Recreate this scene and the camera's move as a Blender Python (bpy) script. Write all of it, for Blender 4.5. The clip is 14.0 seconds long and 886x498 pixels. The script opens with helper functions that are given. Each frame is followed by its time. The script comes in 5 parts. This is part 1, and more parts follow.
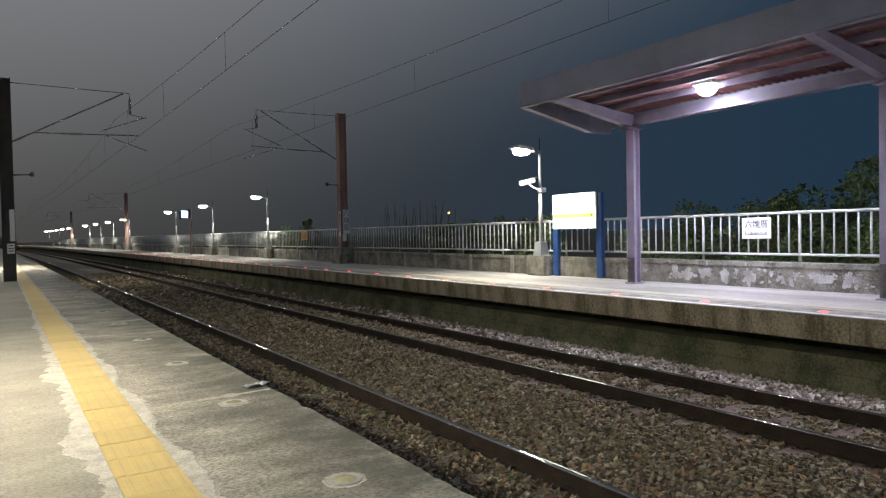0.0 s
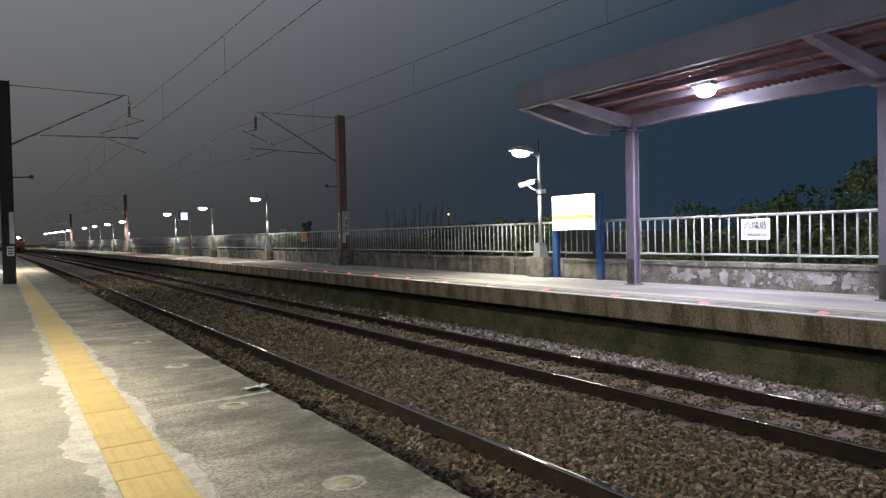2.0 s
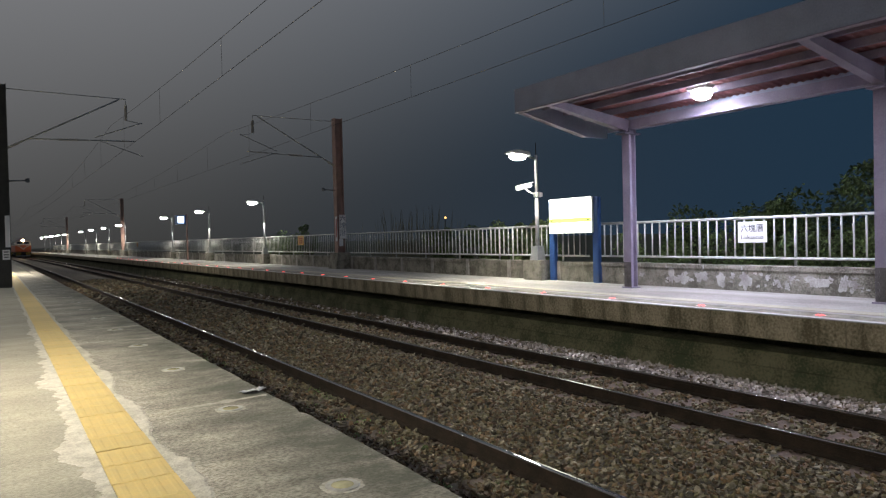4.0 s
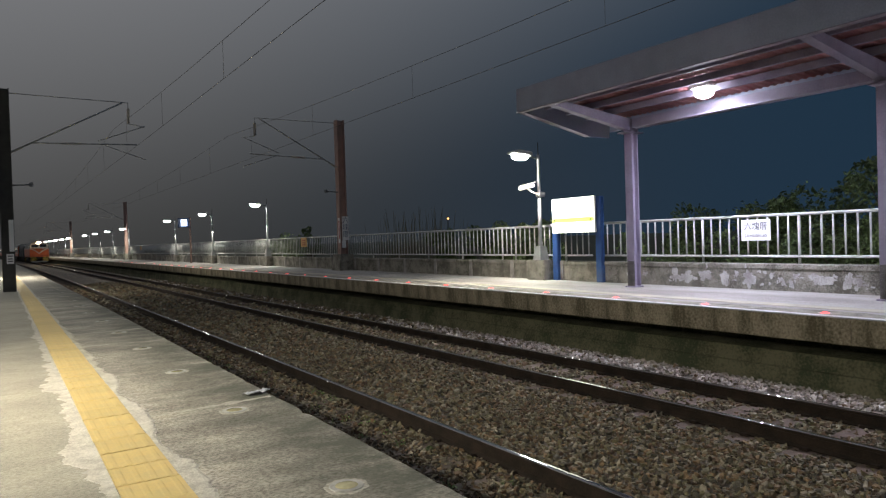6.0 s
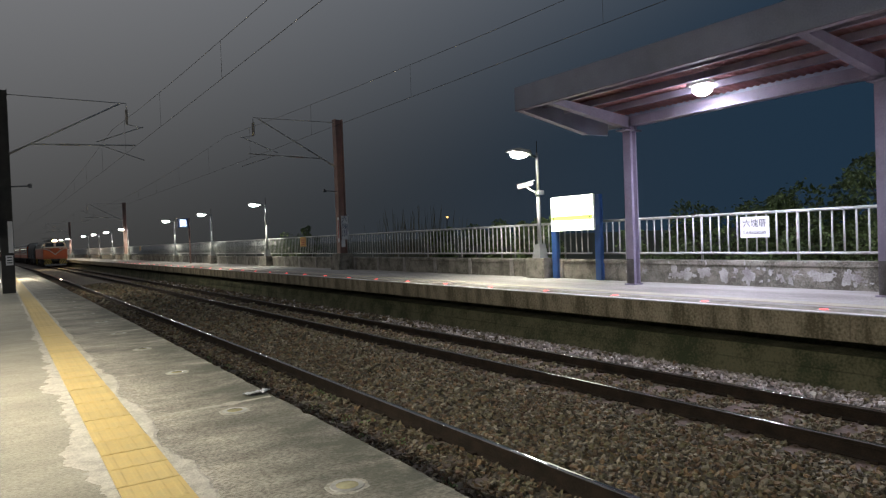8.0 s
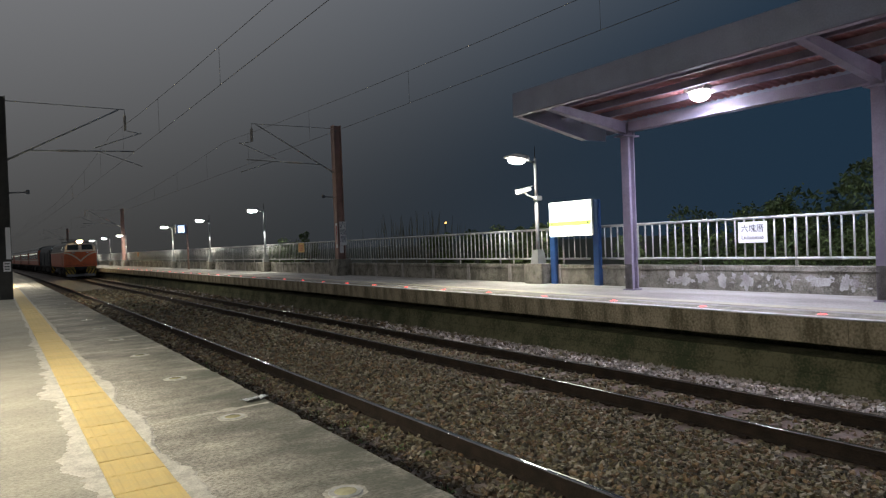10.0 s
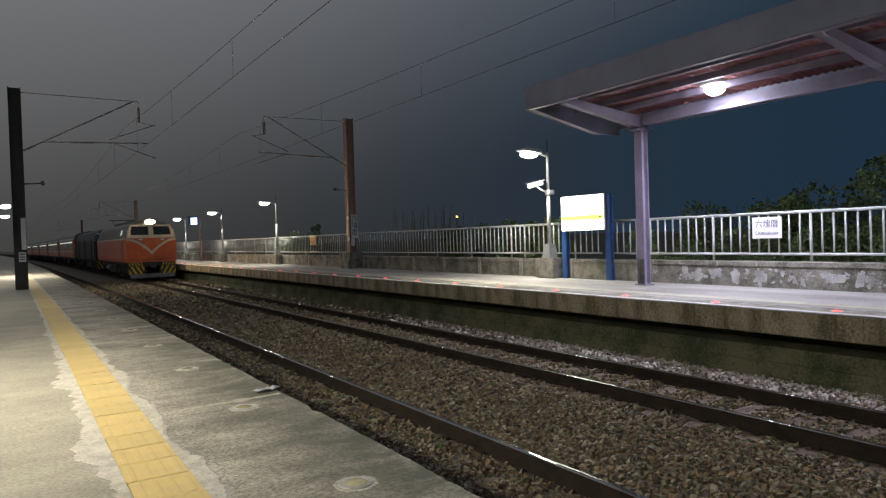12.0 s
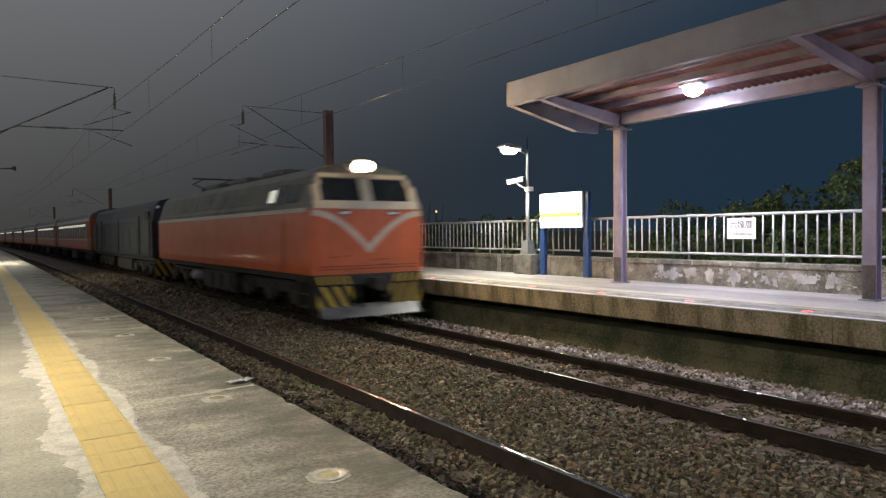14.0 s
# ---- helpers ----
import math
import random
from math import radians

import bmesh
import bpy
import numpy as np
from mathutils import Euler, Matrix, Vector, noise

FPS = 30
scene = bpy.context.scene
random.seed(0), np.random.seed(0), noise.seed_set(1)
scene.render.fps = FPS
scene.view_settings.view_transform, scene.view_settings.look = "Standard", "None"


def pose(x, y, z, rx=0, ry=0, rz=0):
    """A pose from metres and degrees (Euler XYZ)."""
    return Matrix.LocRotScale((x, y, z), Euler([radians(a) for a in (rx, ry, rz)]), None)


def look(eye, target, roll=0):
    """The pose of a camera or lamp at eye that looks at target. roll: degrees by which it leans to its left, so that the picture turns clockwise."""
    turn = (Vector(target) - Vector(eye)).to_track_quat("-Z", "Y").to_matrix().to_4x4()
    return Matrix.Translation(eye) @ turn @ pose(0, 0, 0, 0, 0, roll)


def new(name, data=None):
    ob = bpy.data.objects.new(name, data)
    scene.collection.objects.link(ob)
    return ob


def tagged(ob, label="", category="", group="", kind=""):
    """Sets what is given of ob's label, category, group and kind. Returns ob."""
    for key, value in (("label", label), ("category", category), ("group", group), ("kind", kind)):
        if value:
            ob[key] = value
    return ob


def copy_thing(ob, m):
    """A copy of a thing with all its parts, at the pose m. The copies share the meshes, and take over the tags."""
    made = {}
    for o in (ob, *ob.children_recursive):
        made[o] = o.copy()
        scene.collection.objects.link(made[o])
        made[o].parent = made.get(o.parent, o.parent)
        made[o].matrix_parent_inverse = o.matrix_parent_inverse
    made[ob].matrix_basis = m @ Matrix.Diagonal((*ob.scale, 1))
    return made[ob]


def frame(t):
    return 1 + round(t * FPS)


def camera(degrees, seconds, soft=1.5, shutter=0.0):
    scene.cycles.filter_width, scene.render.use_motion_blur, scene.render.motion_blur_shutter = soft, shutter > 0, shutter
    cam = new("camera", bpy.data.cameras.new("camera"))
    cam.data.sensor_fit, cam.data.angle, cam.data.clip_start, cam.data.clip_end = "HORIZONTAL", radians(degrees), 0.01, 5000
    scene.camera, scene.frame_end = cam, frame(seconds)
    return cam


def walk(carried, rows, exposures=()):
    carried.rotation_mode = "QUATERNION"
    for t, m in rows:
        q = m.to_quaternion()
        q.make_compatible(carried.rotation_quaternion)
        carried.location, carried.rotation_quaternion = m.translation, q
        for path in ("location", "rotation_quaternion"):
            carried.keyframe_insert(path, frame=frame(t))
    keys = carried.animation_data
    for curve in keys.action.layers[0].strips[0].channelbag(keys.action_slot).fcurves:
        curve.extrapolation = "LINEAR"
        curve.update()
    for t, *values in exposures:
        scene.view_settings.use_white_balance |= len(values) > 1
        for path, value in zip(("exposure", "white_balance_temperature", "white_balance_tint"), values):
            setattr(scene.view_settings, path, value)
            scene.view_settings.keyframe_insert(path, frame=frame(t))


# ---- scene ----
# ---- camera ----
cam = camera(66.7, 14.0, soft=1.25, shutter=0.8)
walk(cam, [
    (0, pose(0, 0, 1.924, 88.634, 1.149, -33.216)),
    (0.5, pose(-0.005, 0, 1.922, 88.544, 1.017, -33.109)),
    (1, pose(-0.007, -0.013, 1.929, 88.519, 1.25, -32.995)),
    (1.5, pose(-0.001, -0.004, 1.929, 88.552, 1.355, -33.142)),
    (2, pose(-0.004, -0.009, 1.931, 88.752, 1.267, -33.254)),
    (2.5, pose(-0.006, 0, 1.923, 89.002, 1.216, -33.473)),
    (3, pose(-0.005, 0.003, 1.922, 89.006, 1.187, -33.462)),
    (5.5, pose(-0, -0.004, 1.925, 89.144, 1.703, -33.43)),
    (6, pose(0.002, 0.004, 1.916, 89.137, 1.772, -33.26)),
    (6.5, pose(-0.001, 0.001, 1.919, 88.894, 1.849, -33.205)),
    (7, pose(0.001, 0.006, 1.917, 88.759, 2.043, -33.124)),
    (7.5, pose(0.003, 0.003, 1.92, 88.767, 2.094, -33.081)),
    (8, pose(0.001, -0.001, 1.921, 89.014, 2.123, -33.321)),
    (10.5, pose(0.001, 0, 1.917, 89.503, 2.205, -33.463)),
    (11, pose(0.006, 0.013, 1.903, 89.236, 2.278, -33.051)),
    (11.5, pose(0.008, 0.012, 1.906, 88.898, 2.029, -32.664)),
    (12, pose(0.004, 0.013, 1.911, 89.006, 1.803, -32.516)),
    (12.5, pose(-0.002, -0.006, 1.918, 89.099, 1.907, -32.895)),
    (13, pose(0.001, -0.006, 1.915, 88.755, 2.002, -33.643)),
    (13.5, pose(0.009, -0.004, 1.904, 88.501, 1.902, -34.402)),
    (14, pose(0.012, 0.014, 1.903, 88.532, 0.667, -34.307)),
], [(0, 0.32), (3, 0.22), (7, 0.12), (11, 0.06), (13, 0.02), (14, 0.02)])

# ---- world and light ----
K = -0.000107            # bend of the line: x shifts by K * y * y
ZN, ZF = 0.785, 0.833    # tops of the two platforms above the rails
X_C, X_B, X_A = 3.752, 6.257, 7.389   # rails
X_NEAR, X_FAR = 3.186, 6.823          # track centres
X_EDGE, X_FEDGE, X_FENCE, X_LAMP = 1.681, 8.32, 11.4, 11.14
LAMP_STEP = 10.03


def bend(y):
    return K * y * y


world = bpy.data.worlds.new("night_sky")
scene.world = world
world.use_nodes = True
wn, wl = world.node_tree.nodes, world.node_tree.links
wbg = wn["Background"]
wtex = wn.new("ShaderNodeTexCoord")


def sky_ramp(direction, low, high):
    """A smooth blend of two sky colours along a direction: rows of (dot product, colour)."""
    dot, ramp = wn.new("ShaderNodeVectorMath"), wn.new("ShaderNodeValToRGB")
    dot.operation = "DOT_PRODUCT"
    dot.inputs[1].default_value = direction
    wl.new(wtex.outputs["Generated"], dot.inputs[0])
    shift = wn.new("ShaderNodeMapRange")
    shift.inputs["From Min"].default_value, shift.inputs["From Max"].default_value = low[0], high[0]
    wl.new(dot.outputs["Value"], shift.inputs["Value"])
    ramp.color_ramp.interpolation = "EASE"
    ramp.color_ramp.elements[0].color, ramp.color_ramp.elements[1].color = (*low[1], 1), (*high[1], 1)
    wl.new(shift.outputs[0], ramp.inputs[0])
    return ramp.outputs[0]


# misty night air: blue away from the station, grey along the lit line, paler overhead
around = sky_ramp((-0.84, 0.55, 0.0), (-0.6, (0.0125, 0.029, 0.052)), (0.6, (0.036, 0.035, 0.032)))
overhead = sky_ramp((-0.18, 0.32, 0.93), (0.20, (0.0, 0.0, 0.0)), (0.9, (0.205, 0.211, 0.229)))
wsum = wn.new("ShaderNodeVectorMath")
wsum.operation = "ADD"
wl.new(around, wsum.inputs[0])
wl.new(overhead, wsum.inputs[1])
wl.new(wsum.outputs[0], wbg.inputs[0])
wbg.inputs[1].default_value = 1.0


def area_lamp(name, eye, target, size, watts, colour, spread=160, size_y=None):
    d = bpy.data.lights.new(name, "AREA")
    d.energy, d.color, d.size, d.spread = watts, colour, size, radians(spread)
    d.shape = "RECTANGLE"
    d.size_y = size_y or size
    o = new(name, d)
    o.matrix_world = look(eye, target)
    return o


COOL, WARM, VIOLET = (1.0, 0.98, 0.84), (1.0, 0.93, 0.77), (0.77, 0.80, 1.0)
FAR_LAMPS = [12.58 + LAMP_STEP * i for i in (0, 2, 3, 4, 6, 7, 8, 9, 11, 12, 13, 14, 15)]
NEAR_LAMPS = [(-3.7, -4.0), (-3.7, 6.0), (-3.7, 16.0), (-3.7, 26.0), (-0.75, 34.0), (-0.75, 44.0)]
for i, y in enumerate(FAR_LAMPS[:10]):
    area_lamp("platform_lamp_light", (X_LAMP - 0.58 + bend(y), y, 3.70), (X_LAMP - 1.3 + bend(y), y, 0), 0.3, 140 if i == 0 else 85, COOL, 145)
for (x, y), watts in zip(NEAR_LAMPS[:5], (290, 430, 45, 40, 240)):
    area_lamp("near_lamp_light", (x + 0.58 + bend(y), y, 3.65), (x + 1.6 + bend(y), y, 0), 0.3, watts, WARM, 150)
for y in (7.06, 1.0):
    d = bpy.data.lights.new("canopy_light", "POINT")
    d.energy, d.color, d.shadow_soft_size = 20, VIOLET, 0.1
    new("canopy_light", d).location = (9.86, y, 4.06)
    area_lamp("canopy_downlight", (9.98, y, 4.12), (9.9, y, 0), 0.25, 200, VIOLET, 170)


# ---- materials ----
def material(name, base, other=None, rough=0.7, scale=3.0, fine=40.0, bump=0.0, metal=0.0, contrast=0.5, emit=None, strength=0.0, island=0.0, coat=0.0, stretch=None, piece=0.0, tones=None, grain=0.55, detail=6, fractal=0.5):
    """Two-scale mottled surface: base and other blend by a large and a fine noise, relief from the fine one."""
    m = bpy.data.materials.new(name)
    m.use_nodes = True
    n, l = m.node_tree.nodes, m.node_tree.links
    b = n["Principled BSDF"]
    b.inputs["Roughness"].default_value, b.inputs["Metallic"].default_value = rough, metal
    b.inputs["Coat Weight"].default_value = coat
    other = other or tuple(c * 0.6 for c in base)
    tc = n.new("ShaderNodeTexCoord")
    big, small = n.new("ShaderNodeTexNoise"), n.new("ShaderNodeTexNoise")
    big.inputs["Scale"].default_value, big.inputs["Detail"].default_value = scale, detail
    big.inputs["Roughness"].default_value = fractal
    small.inputs["Scale"].default_value, small.inputs["Detail"].default_value = fine, 4
    for t in (big, small):
        l.new(tc.outputs["Object"], t.inputs["Vector"])
    if stretch:
        mp = n.new("ShaderNodeMapping")
        mp.inputs["Scale"].default_value = stretch
        l.new(tc.outputs["Object"], mp.inputs["Vector"])
        l.new(mp.outputs[0], big.inputs["Vector"])
    add = n.new("ShaderNodeMath")
    add.operation = "MULTIPLY_ADD"
    add.inputs[1].default_value = grain
    l.new(small.outputs["Fac"], add.inputs[0])
    l.new(big.outputs["Fac"], add.inputs[2])
    ramp = n.new("ShaderNodeMapRange")
    ramp.inputs["From Min"].default_value = 0.5 + 0.5 * grain - 0.32 * (1.05 - contrast)
    ramp.inputs["From Max"].default_value = 0.5 + 0.5 * grain + 0.32 * (1.05 - contrast)
    l.new(add.outputs[0], ramp.inputs["Value"])
    mix = n.new("ShaderNodeMix")
    mix.data_type = "RGBA"
    mix.inputs["A"].default_value, mix.inputs["B"].default_value = (*base, 1), (*other, 1)
    l.new(ramp.outputs[0], mix.inputs["Factor"])
    colour = mix.outputs["Result"]
    if tones:
        geo, pick = n.new("ShaderNodeNewGeometry"), n.new("ShaderNodeValToRGB")
        pick.color_ramp.interpolation = "CONSTANT"
        for i, c in enumerate(tones):
            e = pick.color_ramp.elements[i] if i < 2 else pick.color_ramp.elements.new(i / len(tones))
            e.position, e.color = i / len(tones), (*c, 1)
        l.new(geo.outputs["Random Per Island"], pick.inputs[0])
        mul = n.new("ShaderNodeMix")
        mul.data_type, mul.blend_type = "RGBA", "MULTIPLY"
        mul.inputs["Factor"].default_value = 1.0
        l.new(colour, mul.inputs["A"])
        l.new(pick.outputs[0], mul.inputs["B"])
        colour = mul.outputs["Result"]
    if island or piece:
        geo, hsv = n.new("ShaderNodeNewGeometry" if island else "ShaderNodeObjectInfo"), n.new("ShaderNodeHueSaturation")
        rng = n.new("ShaderNodeMapRange")
        rng.inputs["To Min"].default_value, rng.inputs["To Max"].default_value = 1 - (island or piece), 1 + (island or piece)
        l.new(geo.outputs["Random Per Island" if island else "Random"], rng.inputs["Value"])
        l.new(rng.outputs[0], hsv.inputs["Value"])
        l.new(colour, hsv.inputs["Color"])
        colour = hsv.outputs[0]
    l.new(colour, b.inputs["Base Color"])
    if bump:
        bp = n.new("ShaderNodeBump")
        bp.inputs["Strength"].default_value, bp.inputs["Distance"].default_value = bump, 0.01
        l.new(small.outputs["Fac"], bp.inputs["Height"])
        l.new(bp.outputs[0], b.inputs["Normal"])
    if emit:
        b.inputs["Emission Color"].default_value, b.inputs["Emission Strength"].default_value = (*emit, 1), strength
    return m


def concrete_material(name, pale, dark, dust, dirt=1.0, moss=None):
    """Worn concrete: broad stains, streaks across the slabs, sandy speckle, pale dust and hairline pits."""
    m = bpy.data.materials.new(name)
    m.use_nodes = True
    n, l = m.node_tree.nodes, m.node_tree.links
    b = n["Principled BSDF"]
    tc = n.new("ShaderNodeTexCoord")

    def field(scale, detail, rough, stretch, lo, hi):
        mp, tx, rg = n.new("ShaderNodeMapping"), n.new("ShaderNodeTexNoise"), n.new("ShaderNodeMapRange")
        mp.inputs["Scale"].default_value = stretch
        tx.inputs["Scale"].default_value, tx.inputs["Detail"].default_value, tx.inputs["Roughness"].default_value = scale, detail, rough
        rg.inputs["From Min"].default_value, rg.inputs["From Max"].default_value = lo, hi
        l.new(tc.outputs["Object"], mp.inputs["Vector"])
        l.new(mp.outputs[0], tx.inputs["Vector"])
        l.new(tx.outputs["Fac"], rg.inputs["Value"])
        return rg.outputs[0], tx.outputs["Fac"]

    def blend(kind, amount, a, c):
        mx = n.new("ShaderNodeMix")
        mx.data_type, mx.blend_type = "RGBA", kind
        for key, v in (("Factor", amount), ("A", a), ("B", c)):
            if isinstance(v, (tuple, float)):
                mx.inputs[key].default_value = v
            else:
                l.new(v, mx.inputs[key])
        return mx.outputs["Result"]

    def scaled(v, k):
        mt = n.new("ShaderNodeMath")
        mt.operation = "MULTIPLY"
        mt.inputs[1].default_value = k
        l.new(v, mt.inputs[0])
        return mt.outputs[0]

    stain, _ = field(1.3, 10, 0.66, (0.8, 1.5, 1.0), 0.36, 0.62)
    streak, _ = field(2.4, 8, 0.62, (0.6, 1.9, 1.0), 0.45, 0.66)
    sand, sand_raw = field(52.0, 5, 0.72, (0.85, 1.15, 1.0), 0.43, 0.60)
    grit, _ = field(240.0, 3, 0.6, (1.0, 1.0, 1.0), 0.56, 0.70)
    dusty, _ = field(4.5, 8, 0.7, (0.7, 1.5, 1.0), 0.56, 0.72)
    c = blend("MIX", scaled(stain, 0.92 * dirt), (*pale, 1), (*dark, 1))
    c = blend("MIX", scaled(streak, 0.36 * dirt), c, (*dark, 1))
    c = blend("MIX", scaled(dusty, 0.55 * dirt), c, (*dust, 1))
    c = blend("MULTIPLY", scaled(sand, 0.05 + 0.72 * dirt), c, (0.27, 0.26, 0.24, 1))
    worn, _ = field(7.0, 8, 0.75, (0.8, 1.3, 1.0), 0.40, 0.66)
    c = blend("MULTIPLY", scaled(worn, 0.55 * dirt), c, (0.52, 0.50, 0.47, 1))
    c = blend("MIX", scaled(grit, 0.30 * dirt), c, (*dust, 1))
    if moss:
        # moss and soot creep in from the platform edge, broken up by patches
        patch, _ = field(3.2, 9, 0.7, (0.6, 1.0, 1.0), 0.32, 0.58)
        sep, reach = n.new("ShaderNodeSeparateXYZ"), n.new("ShaderNodeMapRange")
        reach.interpolation_type = "SMOOTHSTEP"
        reach.inputs["From Min"].default_value, reach.inputs["From Max"].default_value = X_EDGE - 0.85, X_EDGE - 0.05
        l.new(tc.outputs["Object"], sep.inputs[0])
        l.new(sep.outputs["X"], reach.inputs["Value"])
        both = n.new("ShaderNodeMath")
        both.operation = "MULTIPLY"
        l.new(patch, both.inputs[0])
        l.new(reach.outputs[0], both.inputs[1])
        c = blend("MIX", scaled(both.outputs[0], 0.92), c, (*moss, 1))
    l.new(c, b.inputs["Base Color"])
    rr = n.new("ShaderNodeMapRange")
    rr.inputs["To Min"].default_value, rr.inputs["To Max"].default_value = 0.62, 0.92
    l.new(sand_raw, rr.inputs["Value"])
    l.new(rr.outputs[0], b.inputs["Roughness"])
    bp = n.new("ShaderNodeBump")
    bp.inputs["Strength"].default_value, bp.inputs["Distance"].default_value = 0.35 + 0.25 * dirt, 0.006
    l.new(sand_raw, bp.inputs["Height"])
    l.new(bp.outputs[0], b.inputs["Normal"])
    return m


